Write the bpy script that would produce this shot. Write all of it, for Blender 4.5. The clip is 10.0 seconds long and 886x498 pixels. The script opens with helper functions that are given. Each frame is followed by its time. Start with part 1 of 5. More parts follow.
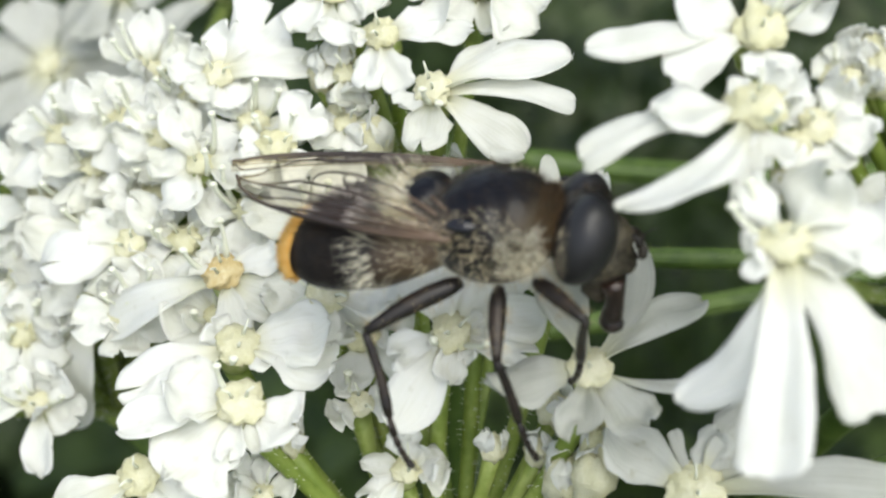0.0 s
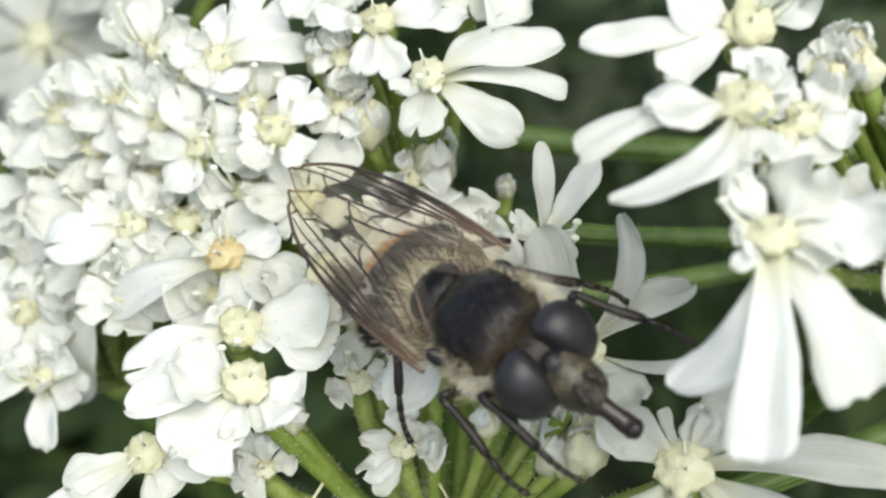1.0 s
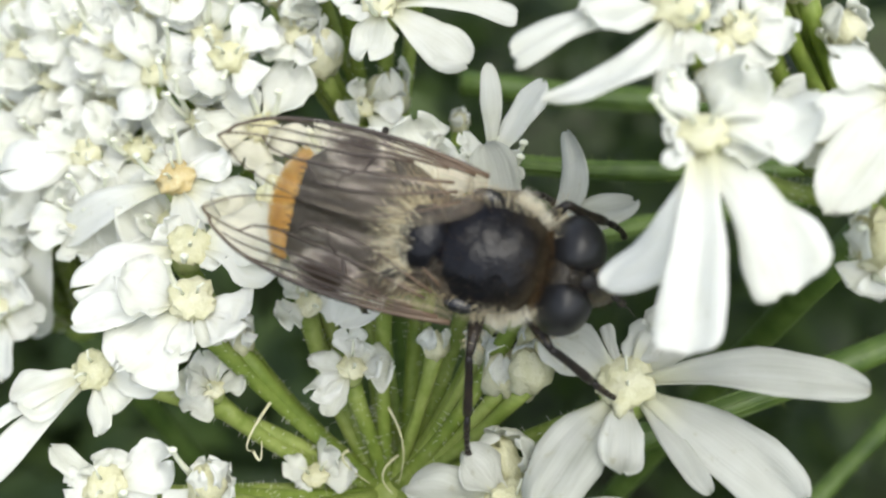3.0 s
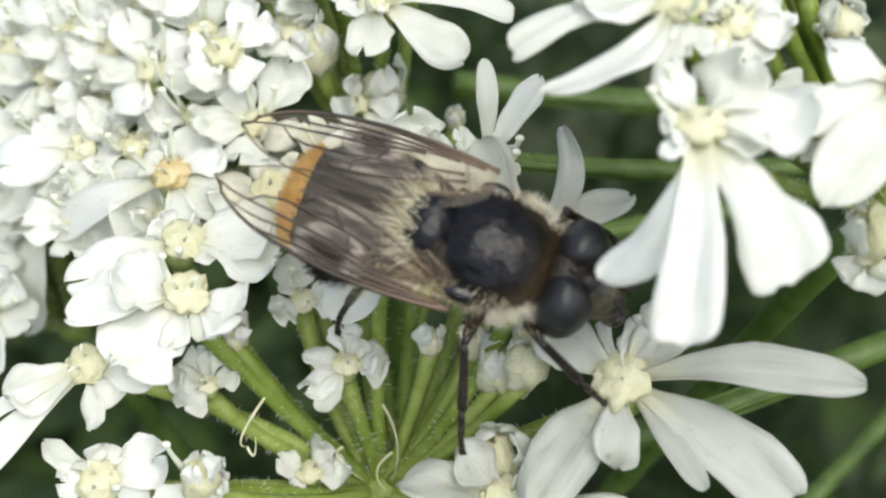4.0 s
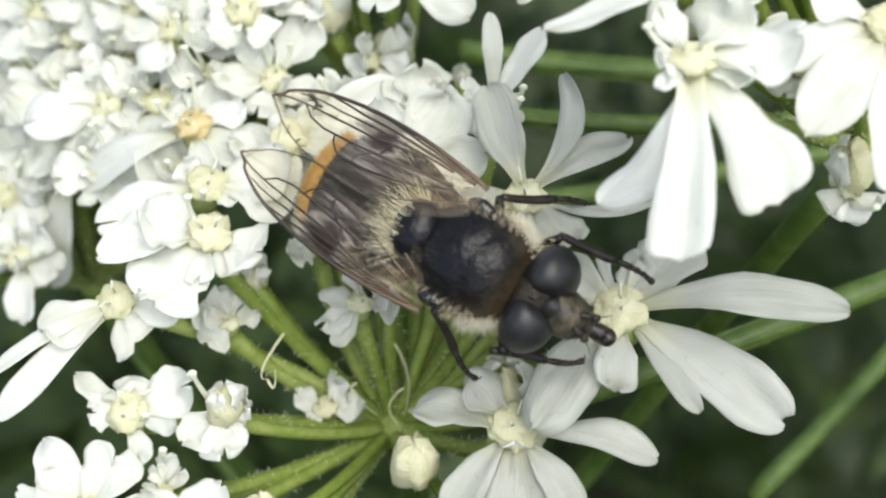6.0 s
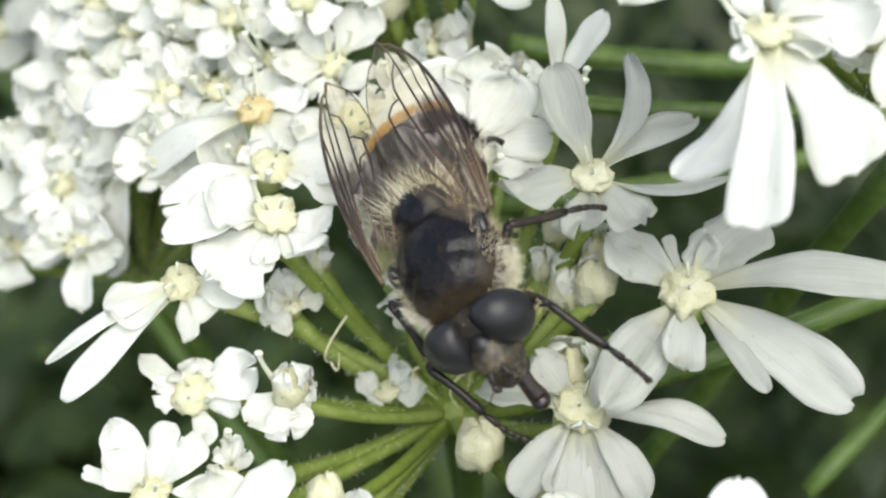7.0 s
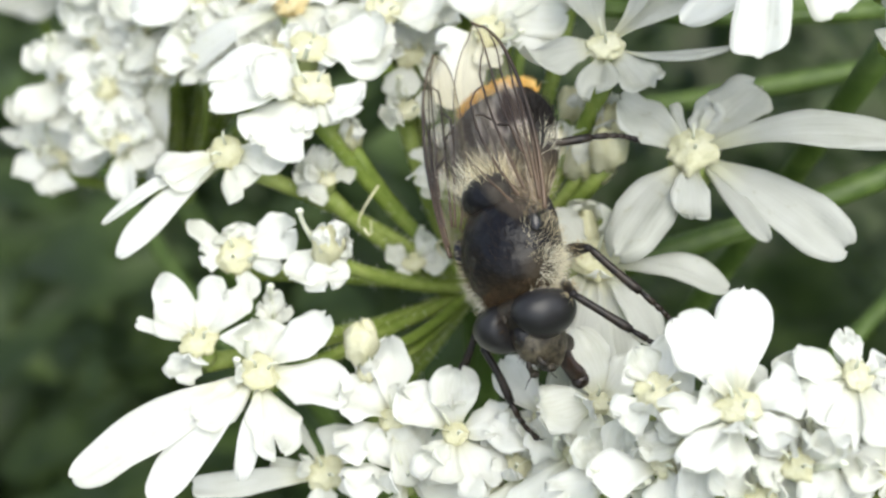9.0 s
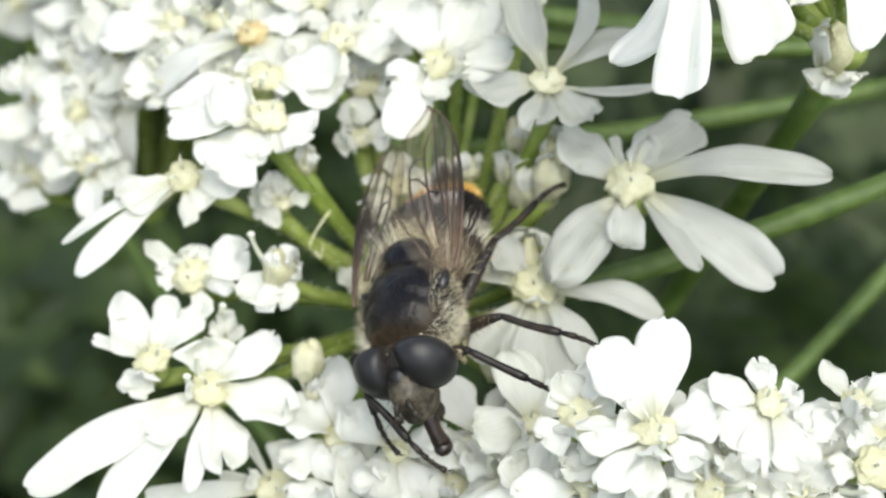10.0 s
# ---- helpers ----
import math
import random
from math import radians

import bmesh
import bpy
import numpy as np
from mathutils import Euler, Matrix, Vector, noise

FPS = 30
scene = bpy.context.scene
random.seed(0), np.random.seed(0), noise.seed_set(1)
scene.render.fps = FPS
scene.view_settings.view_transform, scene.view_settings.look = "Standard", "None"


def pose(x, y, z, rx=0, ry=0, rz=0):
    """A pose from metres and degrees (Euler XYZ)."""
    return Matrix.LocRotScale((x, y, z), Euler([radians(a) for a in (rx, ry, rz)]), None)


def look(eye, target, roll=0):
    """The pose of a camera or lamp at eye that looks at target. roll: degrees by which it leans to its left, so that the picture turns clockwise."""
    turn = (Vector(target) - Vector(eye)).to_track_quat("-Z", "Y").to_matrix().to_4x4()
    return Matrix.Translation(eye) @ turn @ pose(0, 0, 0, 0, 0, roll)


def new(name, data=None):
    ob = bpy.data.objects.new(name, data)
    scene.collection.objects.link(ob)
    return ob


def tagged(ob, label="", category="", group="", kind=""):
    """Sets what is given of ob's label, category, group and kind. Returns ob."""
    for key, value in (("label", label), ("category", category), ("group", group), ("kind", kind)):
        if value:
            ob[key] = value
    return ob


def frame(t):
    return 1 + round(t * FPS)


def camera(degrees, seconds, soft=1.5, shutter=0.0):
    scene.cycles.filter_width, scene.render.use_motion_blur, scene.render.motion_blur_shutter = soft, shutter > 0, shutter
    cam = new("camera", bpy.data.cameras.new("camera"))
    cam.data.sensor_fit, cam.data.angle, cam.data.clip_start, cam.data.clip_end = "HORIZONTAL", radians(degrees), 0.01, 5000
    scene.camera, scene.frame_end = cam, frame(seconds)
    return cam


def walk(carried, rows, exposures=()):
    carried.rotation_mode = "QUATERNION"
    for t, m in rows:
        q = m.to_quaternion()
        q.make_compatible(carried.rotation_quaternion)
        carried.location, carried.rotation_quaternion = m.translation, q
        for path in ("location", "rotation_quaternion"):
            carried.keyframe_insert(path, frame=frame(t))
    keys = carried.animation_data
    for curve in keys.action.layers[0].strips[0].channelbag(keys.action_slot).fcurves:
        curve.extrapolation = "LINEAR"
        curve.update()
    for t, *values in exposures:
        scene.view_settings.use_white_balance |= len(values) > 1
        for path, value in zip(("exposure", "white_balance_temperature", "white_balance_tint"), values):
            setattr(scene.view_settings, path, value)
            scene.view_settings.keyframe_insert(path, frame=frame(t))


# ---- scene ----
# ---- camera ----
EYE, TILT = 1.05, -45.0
VIEW_AXES = pose(0, 0, EYE, TILT, 0, 0)      # axes of the first camera view, flowers and fly fitted to it: x across, y away, z up in view (in millimetres below)
cam = camera(34.0, 10.0, soft=2.35)
cam.data.dof.use_dof = True
cam.data.dof.focus_distance = 0.0525
cam.data.dof.aperture_fstop = 68.0
PATH = [
    (0, 0.00, 0.00, 0.00, -0.00, 0.00, -0.00),
    (0.5, 0.04, -0.13, -0.44, -0.25, 0.10, -0.07),
    (0.7, -0.49, -0.52, -0.30, -1.03, -0.32, -0.01),
    (0.8, -1.65, -1.16, -0.18, -1.87, -0.65, -0.07),
    (1, -0.66, -1.57, 1.11, -0.85, -1.84, 0.08),
    (1.5, -0.66, -1.19, 0.54, -0.98, -1.36, 0.02),
    (2, -0.02, -1.44, -0.62, -1.12, -1.38, -0.18),
    (2.5, 0.65, -2.09, -0.86, -1.25, -2.14, -0.01),
    (3, 1.12, -2.04, -2.03, -1.00, -1.58, -0.25),
    (3.2, 0.93, -1.69, -2.34, -1.06, -1.48, -0.39),
    (4.3, 0.99, -2.03, -2.74, -1.38, -1.04, -0.47),
    (4.5, 1.01, -2.28, -2.53, -1.40, -1.15, -0.41),
    (5, 0.52, -3.50, -1.75, -1.45, -1.47, -0.24),
    (5.5, 0.82, -5.30, -3.06, -1.49, -1.15, -0.06),
    (5.7, 0.91, -5.39, -4.35, -1.43, -1.11, -0.20),
    (6.8, -1.34, -5.04, -5.96, -1.49, 0.38, -0.38),
    (7, -1.30, -5.13, -6.67, -0.75, 0.09, -0.20),
    (7.5, -3.73, -5.78, -6.60, -1.31, -0.53, 0.25),
    (8, -2.08, -8.51, -7.90, -1.09, 0.61, -0.28),
    (8.2, -2.13, -9.28, -7.72, -1.22, 1.01, -0.60),
    (8.5, -1.30, -9.42, -11.32, -1.20, 1.46, -0.21),
    (9, -2.83, -9.67, -13.81, -1.18, 1.81, -0.02),
    (9.5, -1.97, -11.50, -12.95, -1.06, 1.69, -0.27),
    (10, -0.27, -12.07, -13.30, -0.89, 2.24, -0.92),
]
EXPOSURES = [(0, 0.5), (3, 0.52), (6, 0.56), (8, 0.65), (10, 0.62)]
walk(cam, [(t, VIEW_AXES @ pose(x / 1000, y / 1000, z / 1000, 90 + pitch, roll, yaw)) for t, x, y, z, yaw, pitch, roll in PATH], EXPOSURES)

# ---- light ----
world = bpy.data.worlds.new("sky")
scene.world = world
world.use_nodes = True
wn = world.node_tree
sky = wn.nodes.new("ShaderNodeTexSky")
sky.sky_type, sky.sun_disc = "NISHITA", False
sky.dust_density, sky.ozone_density = 2.0, 1.2
sky.sun_elevation, sky.sun_rotation = radians(62), radians(150)
pale = wn.nodes.new("ShaderNodeHueSaturation")      # a thin bright overcast
pale.inputs["Saturation"].default_value = 0.6
wn.links.new(sky.outputs[0], pale.inputs["Color"])
wn.links.new(pale.outputs[0], wn.nodes["Background"].inputs[0])
wn.nodes["Background"].inputs[1].default_value = 0.17
sun = new("sun", bpy.data.lights.new("sun", "SUN"))
sun.data.energy, sun.data.angle, sun.data.color = 2.4, radians(60), (0.98, 0.97, 0.87)
sun.matrix_world = look((0.25, -0.45, 2.2), (0, 0.02, 1.0))


# ---- materials ----
def material(name):
    m = bpy.data.materials.new(name)
    m.use_nodes = True
    return m, m.node_tree, m.node_tree.nodes["Principled BSDF"]


def ramp(tree, source, stops):
    r = tree.nodes.new("ShaderNodeValToRGB")
    while len(r.color_ramp.elements) < len(stops):
        r.color_ramp.elements.new(0.5)
    for e, (p, c) in zip(r.color_ramp.elements, stops):
        e.position, e.color = p, (*c, 1)
    tree.links.new(source, r.inputs[0])
    return r.outputs[0]


def coords(tree, scale=1000.0):
    c = tree.nodes.new("ShaderNodeTexCoord")
    m = tree.nodes.new("ShaderNodeMapping")
    m.inputs["Scale"].default_value = (scale,) * 3
    tree.links.new(c.outputs["Object"], m.inputs[0])
    return m.outputs[0]


def noise_of(tree, vec, scale, detail=3.0):
    n = tree.nodes.new("ShaderNodeTexNoise")
    n.inputs["Scale"].default_value, n.inputs["Detail"].default_value = scale, detail
    tree.links.new(vec, n.inputs["Vector"])
    return n.outputs["Fac"]


def bump(tree, bsdf, height, strength, distance):
    b = tree.nodes.new("ShaderNodeBump")
    b.inputs["Strength"].default_value, b.inputs["Distance"].default_value = strength, distance
    tree.links.new(height, b.inputs["Height"])
    tree.links.new(b.outputs[0], bsdf.inputs["Normal"])


def surface(name, stops, scale, rough=0.5, relief=0.0002, spec=0.4, translucent=0.0, lucent=(1, 1, 1), fine=4.0, strength=0.35):
    """A surface whose colour runs over the stops by noise at two scales, in millimetres."""
    m, tree, bsdf = material(name)
    vec = coords(tree)
    a, b = noise_of(tree, vec, scale), noise_of(tree, vec, scale * fine, 2.0)
    mix = tree.nodes.new("ShaderNodeMath")
    mix.operation, mix.inputs[1].default_value = "MULTIPLY_ADD", 0.35
    half = tree.nodes.new("ShaderNodeMath")
    half.operation, half.inputs[1].default_value = "MULTIPLY", 0.65
    tree.links.new(a, half.inputs[0])
    tree.links.new(b, mix.inputs[0])
    tree.links.new(half.outputs[0], mix.inputs[2])
    info = tree.nodes.new("ShaderNodeObjectInfo")
    vary = tree.nodes.new("ShaderNodeMath")
    vary.operation, vary.inputs[1].default_value = "MULTIPLY_ADD", 0.14
    tree.links.new(info.outputs["Random"], vary.inputs[0])
    tree.links.new(mix.outputs[0], vary.inputs[2])
    col = ramp(tree, vary.outputs[0], [(0.3 + 0.45 * i / max(1, len(stops) - 1), c) for i, c in enumerate(stops)])
    tree.links.new(col, bsdf.inputs["Base Color"])
    bsdf.inputs["Roughness"].default_value, bsdf.inputs["Specular IOR Level"].default_value = rough, spec
    bump(tree, bsdf, mix.outputs[0], strength, relief)
    if translucent:
        t = tree.nodes.new("ShaderNodeBsdfTranslucent")
        t.inputs["Color"].default_value = (*lucent, 1)
        x = tree.nodes.new("ShaderNodeMixShader")
        x.inputs[0].default_value = translucent
        tree.links.new(bsdf.outputs[0], x.inputs[1])
        tree.links.new(t.outputs[0], x.inputs[2])
        tree.links.new(x.outputs[0], tree.nodes["Material Output"].inputs["Surface"])
    return m


def petal_material(name, dull, white, bright, lucent=(0.94, 0.945, 0.88), worn=0.25):
    """Petal tissue with faint lengthwise veins, letting light through."""
    m, tree, bsdf = material(name)
    vec = coords(tree)
    uv = tree.nodes.new("ShaderNodeUVMap")
    uv.uv_map = "petal"
    stretch = tree.nodes.new("ShaderNodeMapping")
    stretch.inputs["Scale"].default_value = (1.2, 11.0, 1.0)
    tree.links.new(uv.outputs[0], stretch.inputs[0])
    veins = noise_of(tree, stretch.outputs[0], 2.0, 3.0)
    blotch = noise_of(tree, vec, 0.8, 4.0)
    info = tree.nodes.new("ShaderNodeObjectInfo")
    total = tree.nodes.new("ShaderNodeMath")
    total.operation, total.inputs[1].default_value = "MULTIPLY_ADD", 0.45
    tree.links.new(veins, total.inputs[0])
    part_two = tree.nodes.new("ShaderNodeMath")
    part_two.operation, part_two.inputs[1].default_value = "MULTIPLY_ADD", 0.4
    tree.links.new(blotch, part_two.inputs[0])
    small = tree.nodes.new("ShaderNodeMath")
    small.operation, small.inputs[1].default_value = "MULTIPLY", 0.18
    tree.links.new(info.outputs["Random"], small.inputs[0])
    tree.links.new(small.outputs[0], part_two.inputs[2])
    tree.links.new(part_two.outputs[0], total.inputs[2])
    col = ramp(tree, total.outputs[0], [(0.34, dull), (0.48, white), (0.64, bright)])
    reach = tree.nodes.new("ShaderNodeUVMap")
    reach.uv_map = "reach"
    along = tree.nodes.new("ShaderNodeSeparateXYZ")
    tree.links.new(reach.outputs[0], along.inputs[0])
    claw = tree.nodes.new("ShaderNodeMapRange")
    for i, value in enumerate((0.06, 0.32, 0.8, 0.0)):
        claw.inputs[i + 1].default_value = value
    tree.links.new(along.outputs[0], claw.inputs[0])
    cream = tree.nodes.new("ShaderNodeMix")
    cream.data_type = "RGBA"
    cream.inputs[7].default_value = (0.72, 0.71, 0.46, 1)
    tree.links.new(claw.outputs[0], cream.inputs[0])
    tree.links.new(col, cream.inputs[6])
    spots = tree.nodes.new("ShaderNodeMapRange")
    for i, value in enumerate((0.64, 0.72, 0.0, worn)):
        spots.inputs[i + 1].default_value = value
    tree.links.new(noise_of(tree, vec, 2.6, 4.0), spots.inputs[0])
    stained = tree.nodes.new("ShaderNodeMix")
    stained.data_type = "RGBA"
    stained.inputs[7].default_value = (0.36, 0.35, 0.24, 1)
    tree.links.new(spots.outputs[0], stained.inputs[0])
    tree.links.new(cream.outputs[2], stained.inputs[6])
    tree.links.new(stained.outputs[2], bsdf.inputs["Base Color"])
    bsdf.inputs["Roughness"].default_value, bsdf.inputs["Specular IOR Level"].default_value = 0.5, 0.3
    bump(tree, bsdf, veins, 0.6, 0.0001)
    t = tree.nodes.new("ShaderNodeBsdfTranslucent")
    t.inputs["Color"].default_value = (*lucent, 1)
    x = tree.nodes.new("ShaderNodeMixShader")
    x.inputs[0].default_value = 0.5
    tree.links.new(bsdf.outputs[0], x.inputs[1])
    tree.links.new(t.outputs[0], x.inputs[2])
    tree.links.new(x.outputs[0], tree.nodes["Material Output"].inputs["Surface"])
    return m


PETAL = petal_material("white petal", (0.67, 0.68, 0.6), (0.82, 0.83, 0.79), (0.89, 0.9, 0.89))
# PETAL darkened to put shade and dimness into the colour; also more stained
SHADED_PETAL = petal_material("petal with shade in its colour", (0.4, 0.41, 0.36), (0.54, 0.55, 0.51), (0.66, 0.67, 0.64), (0.79, 0.81, 0.74), 0.7)
CUSHION = surface("nectar cushion", [(0.56, 0.54, 0.3), (0.66, 0.65, 0.43), (0.77, 0.76, 0.58)], 1.2, 0.7, 0.0003, 0.2, 0.25, (0.7, 0.66, 0.33), 7.0, 0.7)
RIPE = surface("browning cushion", [(0.42, 0.3, 0.12), (0.6, 0.48, 0.24), (0.74, 0.68, 0.44)], 0.9, 0.7, 0.0003, 0.2, 0.2, (0.7, 0.6, 0.3), 7.0, 0.7)
OVARY = surface("green ovary", [(0.15, 0.24, 0.035), (0.28, 0.36, 0.09), (0.45, 0.5, 0.22)], 0.8, 0.55, 0.0002, 0.3, 0.15, (0.4, 0.5, 0.1))
STALK = surface("green stalk", [(0.1, 0.16, 0.02), (0.2, 0.27, 0.05), (0.34, 0.4, 0.12)], 0.5, 0.5, 0.0002, 0.35, 0.2, (0.25, 0.4, 0.08), 6.0)
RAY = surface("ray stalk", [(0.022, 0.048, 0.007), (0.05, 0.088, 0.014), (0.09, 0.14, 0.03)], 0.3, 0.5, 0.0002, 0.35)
FILAMENT = surface("stamen thread", [(0.75, 0.76, 0.62), (0.85, 0.86, 0.75)], 1.0, 0.5, 0.0001, 0.3, 0.3, (0.8, 0.85, 0.7))
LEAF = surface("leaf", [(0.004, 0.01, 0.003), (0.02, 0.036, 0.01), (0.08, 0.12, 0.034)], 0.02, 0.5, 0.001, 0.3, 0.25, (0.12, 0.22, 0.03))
GROUND = surface("ground", [(0.012, 0.018, 0.008), (0.03, 0.035, 0.015), (0.05, 0.07, 0.025)], 0.004, 0.9, 0.01)

BLACK = surface("black cuticle", [(0.004, 0.004, 0.006), (0.008, 0.008, 0.01), (0.02, 0.018, 0.016)], 0.9, 0.22, 0.0002, 0.5, fine=6.0, strength=0.3)
DARK = surface("dusted dark cuticle", [(0.007, 0.006, 0.005), (0.015, 0.012, 0.009), (0.05, 0.041, 0.026)], 1.5, 0.55, 0.00008, 0.4, fine=7.0)
FACE = surface("dusted face", [(0.007, 0.006, 0.005), (0.02, 0.017, 0.012), (0.09, 0.077, 0.05)], 1.4, 0.5, 0.00008, 0.4)
LEG = surface("leg cuticle", [(0.005, 0.004, 0.004), (0.011, 0.009, 0.008), (0.03, 0.021, 0.014)], 1.0, 0.4, 0.00005, 0.3)
SNOUT = surface("proboscis", [(0.006, 0.005, 0.004), (0.014, 0.009, 0.007), (0.05, 0.026, 0.018)], 1.2, 0.3, 0.00006, 0.5)
EYE_SKIN = surface("compound eye", [(0.006, 0.006, 0.007), (0.01, 0.01, 0.011), (0.018, 0.017, 0.018)], 0.6, 0.42, 0.00002, 0.42, fine=30.0)
TAN_HAIR = surface("tan hair", [(0.3, 0.22, 0.11), (0.45, 0.35, 0.2), (0.6, 0.52, 0.34)], 0.7, 0.6, 0.00001, 0.3)
PALE_HAIR = surface("pale hair", [(0.38, 0.31, 0.18), (0.54, 0.47, 0.31), (0.7, 0.64, 0.48)], 0.7, 0.6, 0.00001, 0.3)
CREAM_HAIR = surface("cream hair", [(0.6, 0.55, 0.38), (0.72, 0.68, 0.52), (0.82, 0.79, 0.66)], 0.7, 0.6, 0.00001, 0.3)
BLACK_HAIR = surface("black hair", [(0.006, 0.006, 0.006), (0.014, 0.011, 0.009), (0.035, 0.025, 0.015)], 0.7, 0.6, 0.00001, 0.3)
DARK_HAIR = surface("dark hair", [(0.01, 0.008, 0.006), (0.03, 0.02, 0.012), (0.09, 0.055, 0.025)], 0.7, 0.6, 0.00001, 0.3)
ORANGE_HAIR = surface("orange hair", [(0.55, 0.27, 0.05), (0.72, 0.42, 0.1), (0.8, 0.58, 0.22)], 0.7, 0.6, 0.00001, 0.3)
RUST_HAIR = surface("rust hair", [(0.016, 0.01, 0.005), (0.045, 0.027, 0.012), (0.12, 0.075, 0.034)], 0.7, 0.6, 0.00001, 0.3)


def vein_material():
    """Dark brown veins, blackest about mid-wing, paler at root and tip."""
    m, tree, bsdf = material("wing vein")
    vec = coords(tree)
    sep = tree.nodes.new("ShaderNodeSeparateXYZ")
    tree.links.new(vec, sep.inputs[0])
    wob = tree.nodes.new("ShaderNodeMath")
    wob.operation, wob.inputs[1].default_value = "MULTIPLY_ADD", 2.0
    tree.links.new(noise_of(tree, vec, 0.8), wob.inputs[0])
    tree.links.new(sep.outputs[0], wob.inputs[2])
    span = tree.nodes.new("ShaderNodeMapRange")
    span.inputs["From Min"].default_value, span.inputs["From Max"].default_value = -8.0, 1.0
    tree.links.new(wob.outputs[0], span.inputs[0])
    col = ramp(tree, span.outputs[0], [(0.0, (0.1, 0.07, 0.04)), (0.35, (0.025, 0.016, 0.012)), (0.6, (0.022, 0.014, 0.01)), (0.85, (0.1, 0.065, 0.04))])
    tree.links.new(col, bsdf.inputs["Base Color"])
    bsdf.inputs["Roughness"].default_value = 0.45
    return m


VEIN = vein_material()


def thorax_material():
    """Polished black, with olive-brown dust over the front and the flanks."""
    m, tree, bsdf = material("polished thorax")
    vec = coords(tree)
    sep = tree.nodes.new("ShaderNodeSeparateXYZ")
    tree.links.new(vec, sep.inputs[0])
    wob = tree.nodes.new("ShaderNodeMath")
    wob.operation, wob.inputs[1].default_value = "MULTIPLY_ADD", 1.9
    tree.links.new(noise_of(tree, vec, 0.9), wob.inputs[0])
    tree.links.new(sep.outputs[0], wob.inputs[2])
    low = tree.nodes.new("ShaderNodeMath")
    low.operation, low.inputs[1].default_value = "MULTIPLY_ADD", -0.55
    tree.links.new(sep.outputs[2], low.inputs[0])
    tree.links.new(wob.outputs[0], low.inputs[2])
    span = tree.nodes.new("ShaderNodeMapRange")
    span.inputs["From Min"].default_value, span.inputs["From Max"].default_value = 0.3, 2.6
    tree.links.new(low.outputs[0], span.inputs[0])
    tree.links.new(ramp(tree, span.outputs[0], [(0.0, (0.004, 0.004, 0.006)), (0.4, (0.007, 0.006, 0.006)), (0.6, (0.022, 0.017, 0.011)), (1.0, (0.06, 0.047, 0.028))]), bsdf.inputs["Base Color"])
    tree.links.new(ramp(tree, span.outputs[0], [(0.0, (0.3,) * 3), (0.45, (0.36,) * 3), (0.7, (0.5,) * 3), (1.0, (0.6,) * 3)]), bsdf.inputs["Roughness"])
    bsdf.inputs["Specular IOR Level"].default_value = 0.26
    bump(tree, bsdf, noise_of(tree, vec, 2.4, 2.0), 0.2, 0.0004)
    return m


THORAX = thorax_material()


def abdomen_material():
    m, tree, bsdf = material("banded abdomen")
    vec = coords(tree)
    sep = tree.nodes.new("ShaderNodeSeparateXYZ")
    tree.links.new(vec, sep.inputs[0])
    wob = tree.nodes.new("ShaderNodeMath")
    wob.operation, wob.inputs[1].default_value = "MULTIPLY_ADD", 0.9
    tree.links.new(noise_of(tree, vec, 1.3), wob.inputs[0])
    tree.links.new(sep.outputs[0], wob.inputs[2])
    span = tree.nodes.new("ShaderNodeMapRange")
    span.inputs["From Min"].default_value, span.inputs["From Max"].default_value = -7.2, -0.8
    tree.links.new(wob.outputs[0], span.inputs[0])
    col = ramp(tree, span.outputs[0], [(0.0, (0.74, 0.5, 0.2)), (0.1, (0.64, 0.36, 0.1)), (0.14, (0.012, 0.01, 0.01)), (0.62, (0.012, 0.01, 0.009)), (0.75, (0.05, 0.035, 0.02)), (1.0, (0.09, 0.065, 0.04))])
    tree.links.new(col, bsdf.inputs["Base Color"])
    bsdf.inputs["Roughness"].default_value, bsdf.inputs["Specular IOR Level"].default_value = 0.55, 0.25
    bump(tree, bsdf, noise_of(tree, vec, 12.0), 0.3, 0.00005)
    return m


